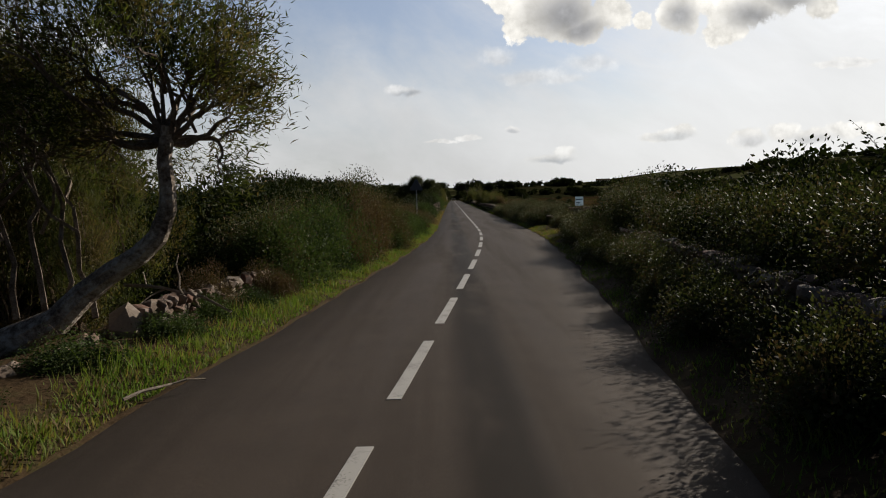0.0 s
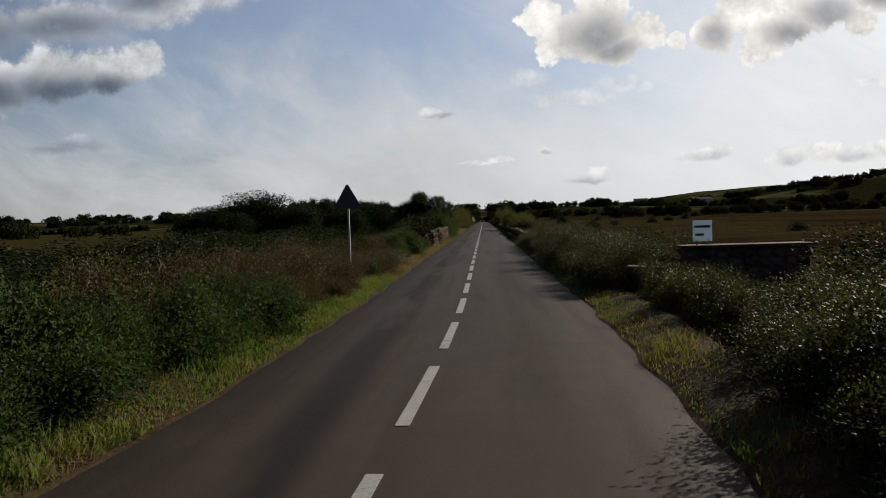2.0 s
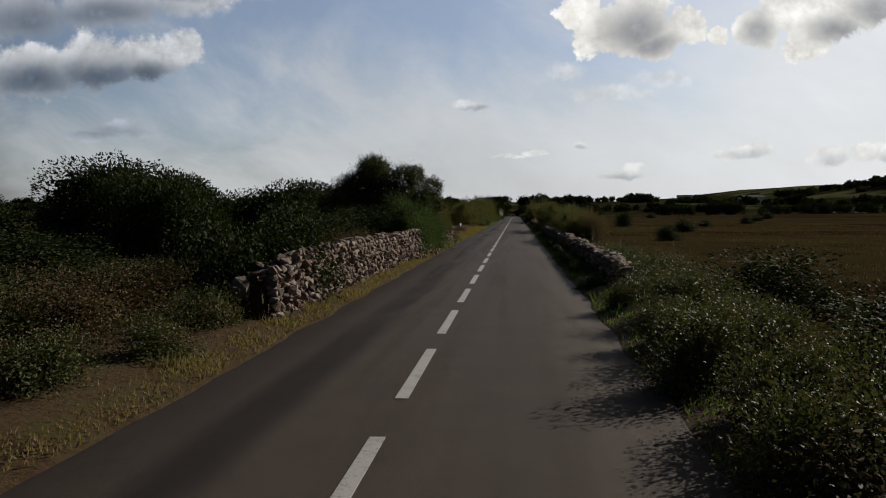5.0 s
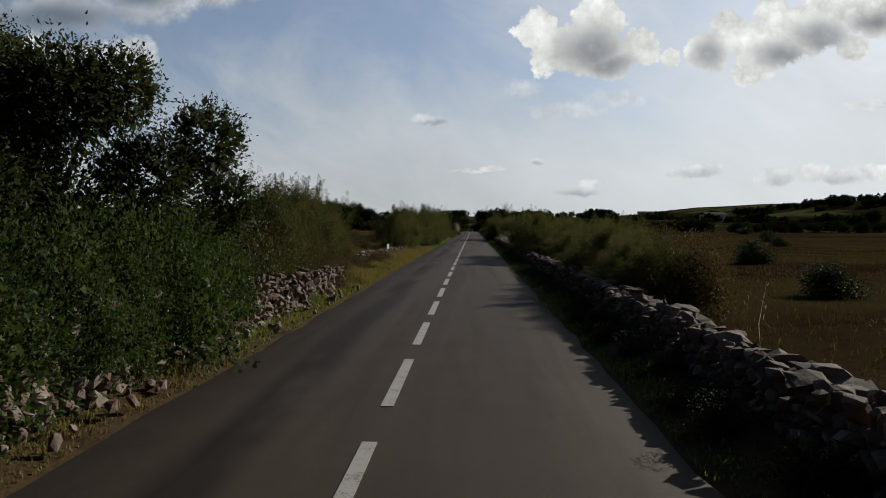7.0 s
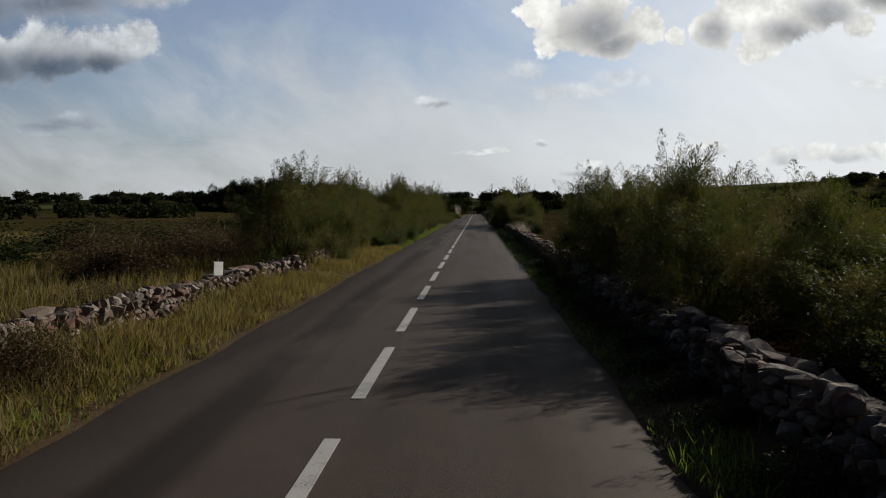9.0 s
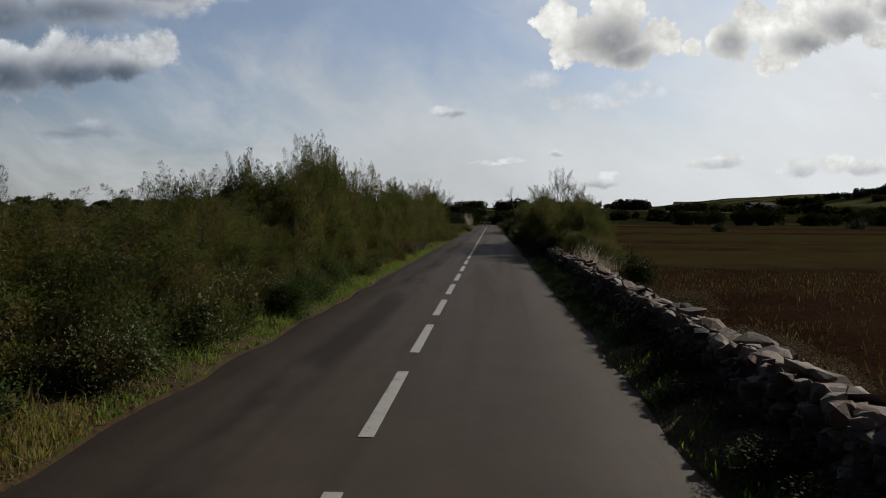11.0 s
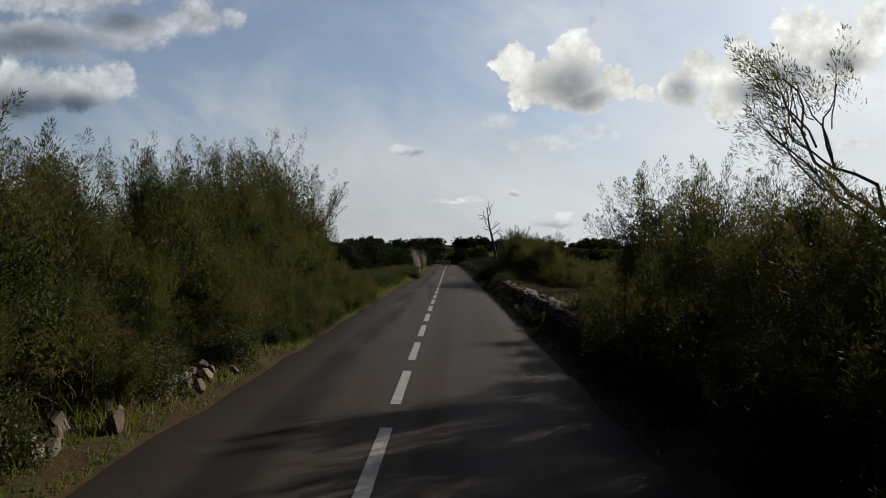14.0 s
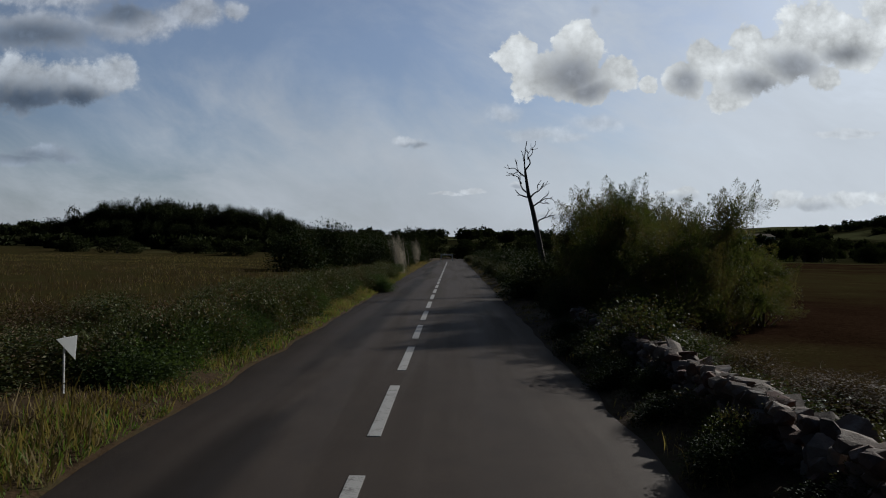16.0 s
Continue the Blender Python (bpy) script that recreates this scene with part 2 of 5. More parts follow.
def asphalt_material():
    mat, k, p = material("asphalt")
    pos = place(k)
    x, y, z = k.split(pos)
    grit = k.noise(pos, 190.0, 2.0, 0.7)
    mottled = k.noise(pos, 1.7, 5.0, 0.6)
    # long stains and polished tracks that run with the traffic
    lane = k.combine(k.m("MULTIPLY", x, 1.6), k.m("MULTIPLY", y, 0.09), 0.0)
    worn = k.noise(lane, 1.0, 4.0, 0.55, 0.4)
    col = k.mix(k.ramp(grit, 0.3, 0.72), rgb(0.030, 0.0235, 0.0190), rgb(0.084, 0.066, 0.053))
    col = k.mix(k.ramp(mottled, 0.35, 0.7, 0.0, 0.45), col, rgb(0.040, 0.032, 0.0265))
    col = k.mix(k.ramp(worn, 0.48, 0.68, 0.0, 0.3), col, rgb(0.034, 0.0275, 0.023))
    # a dark oily band between the wheel tracks of the oncoming lane, and blotches on the other
    drift = k.m("MULTIPLY", k.m("SUBTRACT", k.noise(k.combine(0.0, k.m("MULTIPLY", y, 0.12), 0.0), 1.0, 3.0), 0.5), 0.5)
    band = k.ramp(k.m("ABSOLUTE", k.m("ADD", k.m("ADD", x, 0.95), drift)), 0.10, 0.36, 1.0, 0.0)
    patchy = k.ramp(k.noise(k.combine(k.m("MULTIPLY", x, 0.8), k.m("MULTIPLY", y, 0.22), 3.0), 1.0, 4.0, 0.6), 0.34, 0.52)
    col = k.mix(k.m("MULTIPLY", k.m("MULTIPLY", band, patchy), 0.8), col, rgb(0.016, 0.013, 0.011))
    k.put(p.inputs["Base Color"], col)
    k.put(p.inputs["Roughness"], k.ramp(worn, 0.4, 0.7, 0.66, 0.82))
    p.inputs["Specular IOR Level"].default_value = 0.05
    bump(k, p, grit, 0.5, 0.006)
    return mat


def paint_material():
    mat, k, p = material("road_paint")
    pos = place(k)
    wear = k.noise(pos, 60.0, 4.0, 0.7)
    large = k.noise(pos, 5.0, 3.0, 0.6)
    fac = k.ramp(k.m("ADD", k.m("MULTIPLY", wear, 0.6), k.m("MULTIPLY", large, 0.4)), 0.36, 0.50)
    k.put(p.inputs["Base Color"], k.mix(fac, rgb(0.10, 0.09, 0.08), rgb(0.30, 0.285, 0.262)))
    p.inputs["Roughness"].default_value = 0.65
    bump(k, p, wear, 0.3, 0.003)
    return mat


def ground_material():
    """Soil, dry grass and ploughed land, in strips like fields."""
    mat, k, p = material("ground")
    pos = place(k)
    x, y, z = k.split(pos)
    big = k.noise(pos, 0.018, 3.0, 0.5)
    mid = k.noise(pos, 0.35, 5.0, 0.6)
    fine = k.noise(pos, 9.0, 4.0, 0.7)
    grass = palette(k, k.ramp(k.m("ADD", k.m("MULTIPLY", mid, 0.5), k.m("MULTIPLY", fine, 0.5)), 0.3, 0.7),
                    [(0.017, 0.012, 0.006), (0.038, 0.027, 0.012), (0.030, 0.029, 0.010), (0.062, 0.046, 0.021)])
    soil = palette(k, k.ramp(k.m("ADD", k.m("MULTIPLY", mid, 0.4), k.m("MULTIPLY", fine, 0.6)), 0.3, 0.7),
                   [(0.009, 0.005, 0.003), (0.020, 0.011, 0.0066), (0.031, 0.018, 0.011)])
    strip = k.noise(k.combine(k.m("MULTIPLY", x, 0.011), k.m("MULTIPLY", y, 0.045), 0.0), 1.0, 2.0, 0.5)
    plough = k.m("MULTIPLY", k.ramp(x, 2.5, 4.0), k.ramp(k.m("ADD", strip, k.m("MULTIPLY", k.m("SUBTRACT", mid, 0.5), 0.2)), 0.42, 0.56, 1.0, 0.25))
    col = k.mix(plough, grass, soil)
    meadow = k.ramp(k.m("ADD", big, k.m("MULTIPLY", k.m("SUBTRACT", mid, 0.5), 0.1)), 0.52, 0.62, 0.0, 0.7)
    scrub = k.mix(k.ramp(mid, 0.35, 0.65), rgb(0.010, 0.011, 0.005), rgb(0.021, 0.021, 0.009))
    col = k.mix(k.m("MULTIPLY", k.ramp(y, 270.0, 330.0), 0.9), col, scrub)
    col = k.mix(k.m("MULTIPLY", meadow, k.ramp(y, 200.0, 330.0)), col, rgb(0.075, 0.078, 0.036))
    k.put(p.inputs["Base Color"], col)
    p.inputs["Roughness"].default_value = 0.95
    p.inputs["Specular IOR Level"].default_value = 0.0
    bump(k, p, k.m("ADD", fine, mid), 0.5, 0.05)
    return mat


def plain_material(name, colour, rough=0.5, metal=0.0):
    mat, k, p = material(name)
    soft = k.noise(place(k), 14.0, 4.0, 0.6)
    k.put(p.inputs["Base Color"], k.mix(k.ramp(soft, 0.35, 0.75, 0.0, 0.35), rgb(*colour), rgb(*[c * 0.55 for c in colour])))
    p.inputs["Roughness"].default_value, p.inputs["Metallic"].default_value = rough, metal
    return mat


ASPHALT, PAINT, STONE, GROUND = asphalt_material(), paint_material(), stone_material(), ground_material()
BARK = rough_material("bark", [(0.05, 0.038, 0.028), (0.15, 0.12, 0.095), (0.24, 0.21, 0.18)], 9.0, relief=0.8)
PALE_BARK = rough_material("pale_bark", [(0.07, 0.05, 0.036), (0.28, 0.23, 0.185), (0.52, 0.47, 0.41)], 6.0, relief=1.0, fine=4.0, distance=0.03)
TWIG = rough_material("twig", [(0.05, 0.035, 0.025), (0.12, 0.085, 0.06)], 14.0)
DRY_TWIG = rough_material("dry_twig", [(0.13, 0.10, 0.075), (0.27, 0.235, 0.195)], 14.0)
DEAD_WOOD = rough_material("dead_wood", [(0.05, 0.045, 0.04), (0.11, 0.10, 0.09)], 9.0)
DIRT = rough_material("verge_dirt", [(0.020, 0.013, 0.007), (0.052, 0.033, 0.017), (0.040, 0.036, 0.014)], 1.6, relief=0.7, fine=9.0, distance=0.03)
BRAMBLE = leaf_material("bramble_leaf", [(0.012, 0.014, 0.007), (0.040, 0.050, 0.020), (0.072, 0.080, 0.032), (0.088, 0.068, 0.038), (0.135, 0.078, 0.050)], 0.58, 0.20, 0.07, 0.5, 2.2)
GREEN_BRAMBLE = leaf_material("green_bramble_leaf", [(0.016, 0.024, 0.010), (0.040, 0.060, 0.022), (0.078, 0.098, 0.040)], 0.68, 0.32, 0.05, 0.4, 2.2)
MASTIC = leaf_material("mastic_leaf", [(0.007, 0.010, 0.004), (0.016, 0.024, 0.008), (0.030, 0.038, 0.014), (0.042, 0.034, 0.018)], 0.65, 0.14, 0.03, 0.35, 2.0)
DRY_LEAF = leaf_material("dry_leaf", [(0.032, 0.018, 0.011), (0.085, 0.050, 0.033), (0.060, 0.048, 0.024), (0.19, 0.125, 0.090)], 0.7, 0.25, 0.06)
TAMARISK = leaf_material("tamarisk_leaf", [(0.012, 0.015, 0.006), (0.040, 0.050, 0.016), (0.072, 0.074, 0.027), (0.080, 0.060, 0.030), (0.132, 0.092, 0.048)], 0.65, 0.42, 0.10, 0.30, 1.9)
OLIVE = leaf_material("olive_leaf", [(0.016, 0.019, 0.009), (0.042, 0.048, 0.022), (0.078, 0.082, 0.042)], 0.6, 0.28, 0.08)
WOOD_LEAF = leaf_material("far_leaf", [(0.012, 0.016, 0.008), (0.026, 0.031, 0.015), (0.042, 0.045, 0.022)], 0.9, 0.12, 0.0)
GRASS = leaf_material("grass_blade", [(0.038, 0.062, 0.014), (0.090, 0.140, 0.028), (0.13, 0.16, 0.040), (0.17, 0.15, 0.06)], 0.6, 0.4, 0.1)
DRY_GRASS = leaf_material("dry_grass_blade", [(0.062, 0.042, 0.018), (0.135, 0.096, 0.044), (0.20, 0.148, 0.074), (0.085, 0.078, 0.030)], 0.65, 0.4, 0.1)
STRAW = leaf_material("straw", [(0.22, 0.19, 0.155), (0.46, 0.42, 0.36)], 0.6, 0.42, 0.2, tint=(1.0, 0.95, 0.85))
GALVANISED = plain_material("galvanised_steel", (0.40, 0.41, 0.42), 0.45, 0.6)
SIGN_BACK = plain_material("sign_back", (0.09, 0.10, 0.12), 0.5, 0.3)
WHITE_PAINT = plain_material("white_paint", (0.72, 0.71, 0.68), 0.5)
BLUE_PAINT = plain_material("blue_paint", (0.05, 0.09, 0.16), 0.5)
BOARD_PAINT = leaf_material("board_plastic", [(0.56, 0.66, 0.74), (0.64, 0.74, 0.80)], 0.5, 0.4, 0.3, tint=(1, 1, 1))
WHITE_PLASTIC = leaf_material("white_plastic", [(0.74, 0.74, 0.72), (0.82, 0.82, 0.80)], 0.5, 0.5, 0.3, tint=(1, 1, 1))

# ---- helpers of this scene ----
def smooth_step(a, b, v):
    t = np.clip((np.asarray(v, float) - a) / (b - a), 0, 1)
    return t * t * (3 - 2 * t)


BEND_Y = np.array([-200, -60, 0, 4.1, 7, 10, 13, 16, 19, 22, 25, 28, 32, 250, 262, 280, 300, 330])
BEND_X = np.array([-21.1, -7.8, -2.08, -1.69, -1.42, -1.15, -0.89, -0.65, -0.43, -0.26, -0.11, -0.02, 0, 0, 0.6, 3.5, 9.0, 20.0])


def middle(y):
    """x of the road's centre line."""
    y = np.asarray(y, float)
    return sum(np.interp(y + d, BEND_Y, BEND_X) for d in (-3, -1.5, 0, 1.5, 3)) / 5


def mesh_from(name, verts, faces, mats=()):
    me = bpy.data.meshes.new(name)
    me.from_pydata(verts, [], faces)
    for m in mats:
        me.materials.append(m)
    me.update()
    return me


def quads_mesh(name, quads, mat):
    """quads: an array of n x 4 x 3 corners, each face on its own."""
    n = len(quads)
    me = bpy.data.meshes.new(name)
    me.vertices.add(4 * n)
    me.vertices.foreach_set("co", np.ascontiguousarray(quads, dtype=np.float32).ravel())
    me.loops.add(4 * n)
    me.loops.foreach_set("vertex_index", np.arange(4 * n, dtype=np.int32))
    me.polygons.add(n)
    me.polygons.foreach_set("loop_start", np.arange(0, 4 * n, 4, dtype=np.int32))
    me.polygons.foreach_set("loop_total", np.full(n, 4, dtype=np.int32))
    me.materials.append(mat)
    me.update(calc_edges=True)
    me.validate()
    return me


def part(name, data, parent, label=""):
    ob = new(name, data)
    ob.parent = parent
    return tagged(ob, label)


def unit(v):
    return v / np.maximum(np.linalg.norm(v, axis=-1, keepdims=True), 1e-9)


def leaves(rng, at, along, length, width, roll=1.0):
    """Rhombic leaves from points, directions, lengths and widths."""
    n = len(at)
    along = unit(along)
    side = unit(np.cross(along, unit(rng.normal(size=(n, 3))))) * (np.broadcast_to(width, (n,))[:, None] * 0.5)
    tip = along * np.broadcast_to(length, (n,))[:, None]
    bow = np.cross(side, tip)
    bow = unit(bow) * (np.linalg.norm(tip, axis=1, keepdims=True) * 0.12)
    mid = at + tip * 0.45 + bow
    return np.stack([at, mid - side, at + tip, mid + side], 1)


def tubes(paths, sides=4):
    """Tapered limbs. paths: lists of (x, y, z, radius)."""
    verts, faces = [], []
    for path in paths:
        pts = np.array(path, float)
        base = len(verts)
        for i, (px, py, pz, r) in enumerate(pts):
            a, b = pts[max(i - 1, 0), :3], pts[min(i + 1, len(pts) - 1), :3]
            d = (b - a) / max(np.linalg.norm(b - a), 1e-6)
            s = np.cross(d, (0.31, 0.87, 0.13))
            s /= max(np.linalg.norm(s), 1e-6)
            q = np.cross(d, s)
            for j in range(sides):
                w = 2 * math.pi * j / sides
                verts.append(tuple(np.array((px, py, pz)) + r * (math.cos(w) * s + math.sin(w) * q)))
            if i:
                for j in range(sides):
                    o, n = base + (i - 1) * sides, base + i * sides
                    faces.append((o + j, o + (j + 1) % sides, n + (j + 1) % sides, n + j))
        faces.append(tuple(base + (len(pts) - 1) * sides + j for j in range(sides)))
        faces.append(tuple(base + j for j in reversed(range(sides))))
    return verts, faces


def limb(rng, a, b, r0, r1, steps=5, wobble=0.08):
    a, b = np.array(a, float), np.array(b, float)
    off = rng.normal(size=3) * wobble * np.linalg.norm(b - a)
    out = []
    for i in range(steps + 1):
        f = i / steps
        p = a + (b - a) * f + off * math.sin(math.pi * f) + (rng.normal(size=3) * 0.25 * wobble * np.linalg.norm(b - a) if 0 < i < steps else 0)
        out.append((*p, r0 + (r1 - r0) * f))
    return out


def block_mesh(name, size, mat, bevel=0.01):
    bm = bmesh.new()
    bmesh.ops.create_cube(bm, size=1.0)
    bmesh.ops.scale(bm, vec=size, verts=bm.verts)
    if bevel:
        bmesh.ops.bevel(bm, geom=bm.edges[:], offset=bevel, segments=2, affect="EDGES")
    me = bpy.data.meshes.new(name)
    bm.to_mesh(me)
    bm.free()
    me.materials.append(mat)
    return me


# ---- plants ----
def to_height(quads, stems, high, part_below=99.3):
    """Stretches a plant so that nearly all of it ends at its height."""
    quads = np.concatenate(quads)
    f = high / np.percentile(quads[:, 2, 2], part_below)
    return quads * (1, 1, f), [[(x, y, z * f, r) for x, y, z, r in path] for path in stems]


def shrub(name, seed, wide, deep, high, count, leaf, mat, label, lobes=14, shoots=24, twig=None, ragged=0.18):
    """A dense bush: lobes of leaves over a frame of stems, with shoots that stick out of its outline."""
    rng = np.random.default_rng(seed)
    base = new(name)
    tagged(base, label, "bush")
    cen = []
    while len(cen) < lobes:
        p = rng.uniform(-1, 1, 3) * (1, 1, 0.5) + (0, 0, 0.5)
        if p[0] ** 2 + p[1] ** 2 + (0.9 * p[2]) ** 2 < 1.0:
            cen.append(p * (wide * 0.36, deep * 0.36, high * 0.74))
    cen = np.array(cen)
    rad = rng.uniform(0.20, 0.36, lobes) * min(wide, high * 1.4, deep * 1.3)
    which = rng.choice(lobes, count, p=rad**2 / (rad**2).sum())
    way = unit(rng.normal(size=(count, 3)) + (0, 0, 0.25))
    depth = rng.uniform(0.55, 1.0, count) ** 0.5 * (1 + ragged * np.clip(rng.normal(size=count), -1.5, 0.9))
    at = cen[which] + way * (rad[which] * depth)[:, None]
    at[:, 2] = np.where(at[:, 2] < 0.02, rng.uniform(0.02, 0.25, count) * high * 0.7, at[:, 2])
    along = way + rng.normal(size=(count, 3)) * 0.75 + (0, 0, 0.15)
    size = leaf * rng.uniform(0.6, 1.35, count)
    quads = [leaves(rng, at, along, size, size * 0.58)]
    inner = count // 3
    which = rng.choice(lobes, inner, p=rad**2 / (rad**2).sum())
    at2 = cen[which] + unit(rng.normal(size=(inner, 3))) * (rad[which] * rng.uniform(0.20, 0.66, inner))[:, None]
    at2[:, 2] = np.maximum(at2[:, 2], 0.03)
    quads.append(leaves(rng, at2, rng.normal(size=(inner, 3)), leaf * 1.8, leaf * 1.25))
    stems = []
    for i in range(lobes):
        foot = (*(cen[i, :2] * 0.35 + rng.normal(size=2) * 0.05), -0.06)
        stems.append(limb(rng, foot, cen[i], 0.018, 0.008, 4, 0.15))
    for i in range(shoots):
        j = rng.integers(lobes)
        d = unit(rng.normal(size=3) * (0.7, 0.7, 0.35) + (0, 0, 0.9))
        a = cen[j] + d * rad[j] * 0.8
        reach = rng.uniform(0.2, 0.55) * (0.5 + 0.3 * high)
        b = a + d * reach + (*(rng.normal(size=2) * 0.1), 0.0)
        stems.append(limb(rng, a, b, 0.005, 0.002, 4, 0.1))
        m = max(10, int(reach / leaf * 2.4))
        f = rng.uniform(0.1, 1.0, m)[:, None]
        spot = a + (b - a) * f
        quads.append(leaves(rng, spot, d * 0.5 + rng.normal(size=(m, 3)) * 0.8, leaf * 0.65, leaf * 0.34))
    quads, stems = to_height(quads, stems, high)
    tagged(part("wood", mesh_from("wood", *tubes(stems, 3), [twig or TWIG]), base, "thin woody stems"), kind="stuff")
    part("foliage", quads_mesh("foliage", quads, mat), base)
    return base


def plumes(rng, foot, lead, size, per, thick):
    """Feathery upright sprays of fine needles: a cone of needles along each lead."""
    n = len(foot)
    k = np.repeat(np.arange(n), per)
    g = rng.uniform(0, 1, len(k))
    out = unit(np.cross(lead[k], rng.normal(size=(len(k), 3))))
    girth = size[k] * 0.30 * np.sqrt(rng.uniform(0, 1, len(k))) * np.sin(np.clip(0.35 + 0.65 * g, 0, 1) * math.pi) ** 0.8
    at = foot[k] + lead[k] * (size[k] * g)[:, None] + out * girth[:, None]
    at[:, 2] = np.maximum(at[:, 2], 0.03)
    along = lead[k] + out * 0.55 + rng.normal(size=(len(k), 3)) * 0.25
    return leaves(rng, at, along, rng.uniform(0.028, 0.062, len(k)), thick * rng.uniform(0.6, 1.3, len(k)))


def tamarisk(name, seed, wide, high, mat, label, clumps=15, sprays=118):
    """A feathery bush: rounded clumps of upright plumes on thin stems, with an uneven top."""
    rng = np.random.default_rng(seed)
    base = new(name)
    tagged(base, label, "bush")
    cen, rad, stems = [], [], []
    for i in range(clumps):
        f = (i + rng.uniform(0.2, 0.8)) / clumps
        w = 2.4 * i + rng.normal() * 0.5
        reach = wide * 0.36 * math.sqrt(max(1.0 - (1.7 * f - 0.55) ** 2, 0.05)) * rng.uniform(0.55, 1.1)
        cen.append((math.cos(w) * reach, math.sin(w) * reach, high * (0.08 + 0.66 * f)))
        rad.append(wide * rng.uniform(0.12, 0.19))
        stems.append(limb(rng, (rng.normal() * 0.12, rng.normal() * 0.12, -0.08), cen[-1], 0.026, 0.008, 5, 0.10))
    cen, rad = np.array(cen), np.array(rad)
    j = rng.choice(clumps, sprays, p=rad**2 / (rad**2).sum())
    d = unit(rng.normal(size=(sprays, 3)) + (0, 0, 0.2))
    foot = cen[j] + d * (rad[j] * rng.uniform(0.35, 0.95, sprays))[:, None]
    lead = unit(d * (0.75, 0.75, 0.4) + (0, 0, 0.85) + rng.normal(size=(sprays, 3)) * 0.18)
    quads = [plumes(rng, foot, lead, rng.uniform(0.28, 0.64, sprays), 200, 0.0072)]
    top = np.argsort(cen[:, 2])[-max(clumps // 2, 4):]
    tips, leads, sizes = [], [], []
    for i in range(13):
        c = top[rng.integers(len(top))]
        a = cen[c] + rng.normal(size=3) * rad[c] * 0.45
        way = unit(np.array((a[0] * 0.3, a[1] * 0.3, 1.0)) + rng.normal(size=3) * 0.16)
        reach = rng.uniform(0.30, 0.70)
        stems.append(limb(rng, a, a + way * reach, 0.006, 0.002, 3, 0.06))
        for g in (0.35, 0.6, 0.82):
            tips.append(a + way * reach * g)
            leads.append(unit(way + rng.normal(size=3) * 0.2))
            sizes.append(rng.uniform(0.2, 0.34))
    quads.append(plumes(rng, np.array(tips), np.array(leads), np.array(sizes), 100, 0.0068))
    # the dim inside
    fill = 11000
    c = rng.integers(clumps, size=fill)
    where = cen[c] * (0.9, 0.9, 1.0) + rng.normal(size=(fill, 3)) * (rad[c] * 0.36)[:, None]
    where[:, 2] = np.maximum(where[:, 2], 0.04)
    quads.append(leaves(rng, where, rng.normal(size=(fill, 3)) + (0, 0, 0.8), rng.uniform(0.045, 0.09, fill), rng.uniform(0.013, 0.022, fill)))
    quads, stems = to_height(quads, stems, high, 97.0)
    tagged(part("wood", mesh_from("wood", *tubes(stems, 3), [TWIG]), base, "thin reddish-brown stems"), kind="stuff")
    part("foliage", quads_mesh("foliage", quads, mat), base)
    return base


def crown_quads(rng, centres, radii, count, leaf, narrow=0.4):
    which = rng.choice(len(centres), count, p=np.array(radii) ** 2 / (np.array(radii) ** 2).sum())
    way = unit(rng.normal(size=(count, 3)))
    at = np.array(centres)[which] + way * (np.array(radii)[which] * rng.uniform(0.35, 1.0, count) ** 0.5 * (1 + 0.15 * rng.normal(size=count)))[:, None]
    size = leaf * rng.uniform(0.6, 1.4, count)
    return leaves(rng, at, way + rng.normal(size=(count, 3)) * 0.8, size, size * narrow)



# ---- ground and road ----
def bumps(x, y, scale, seed=0.0):
    return np.array([noise.noise((a * scale + seed, b * scale, seed)) for a, b in zip(np.ravel(x), np.ravel(y))]).reshape(np.shape(x))


def ground_height(x, y):
    far = np.hypot(x, y - 100)
    off = np.abs(x - middle(y))
    z = -0.07 + 0.10 * smooth_step(3.0, 6.0, off) * (0.5 + bumps(x, y, 0.25))
    z = z + 8.0 * smooth_step(330, 620, y) + 17.0 * smooth_step(170, 340, x) * smooth_step(300, 560, y) + 13.0 * smooth_step(330, 650, x) * smooth_step(150, 500, y)
    z = z + 3.0 * smooth_step(120, 400, far) * bumps(x, y, 0.006, 5.0)
    z = z + 9.0 * smooth_step(500, 1100, y) * (0.5 + bumps(x, y, 0.004, 9.0))
    return z


def make_ground():
    near_x = np.arange(-30, 30.1, 1.2)
    far_x = np.array([-3200, -2400, -1700, -1200, -900, -700, -560, -460, -380, -320, -270, -230, -195, -165, -140, -118, -98, -80, -65, -52, -42, -35])
    xs = np.concatenate([far_x, near_x, -far_x[::-1]])
    ys = np.concatenate([[-900, -500, -300, -180, -120, -80, -55, -35], np.arange(-20, 262, 2.5), np.arange(265, 420, 9), np.arange(430, 760, 22), [800, 880, 980, 1100, 1300, 1600, 2100, 2900, 4200]])
    gx, gy = np.meshgrid(xs, ys)
    gz = ground_height(gx, gy)
    w = len(xs)
    faces = [(j * w + i, j * w + i + 1, (j + 1) * w + i + 1, (j + 1) * w + i) for j in range(len(ys) - 1) for i in range(w - 1)]
    me = mesh_from("ground", np.stack([gx, gy, gz], -1).reshape(-1, 3).tolist(), faces, [GROUND])
    me.polygons.foreach_set("use_smooth", [True] * len(me.polygons))
    tagged(new("ground", me), "dry grass and ploughed brown fields with low hills behind", "ground", kind="structure")


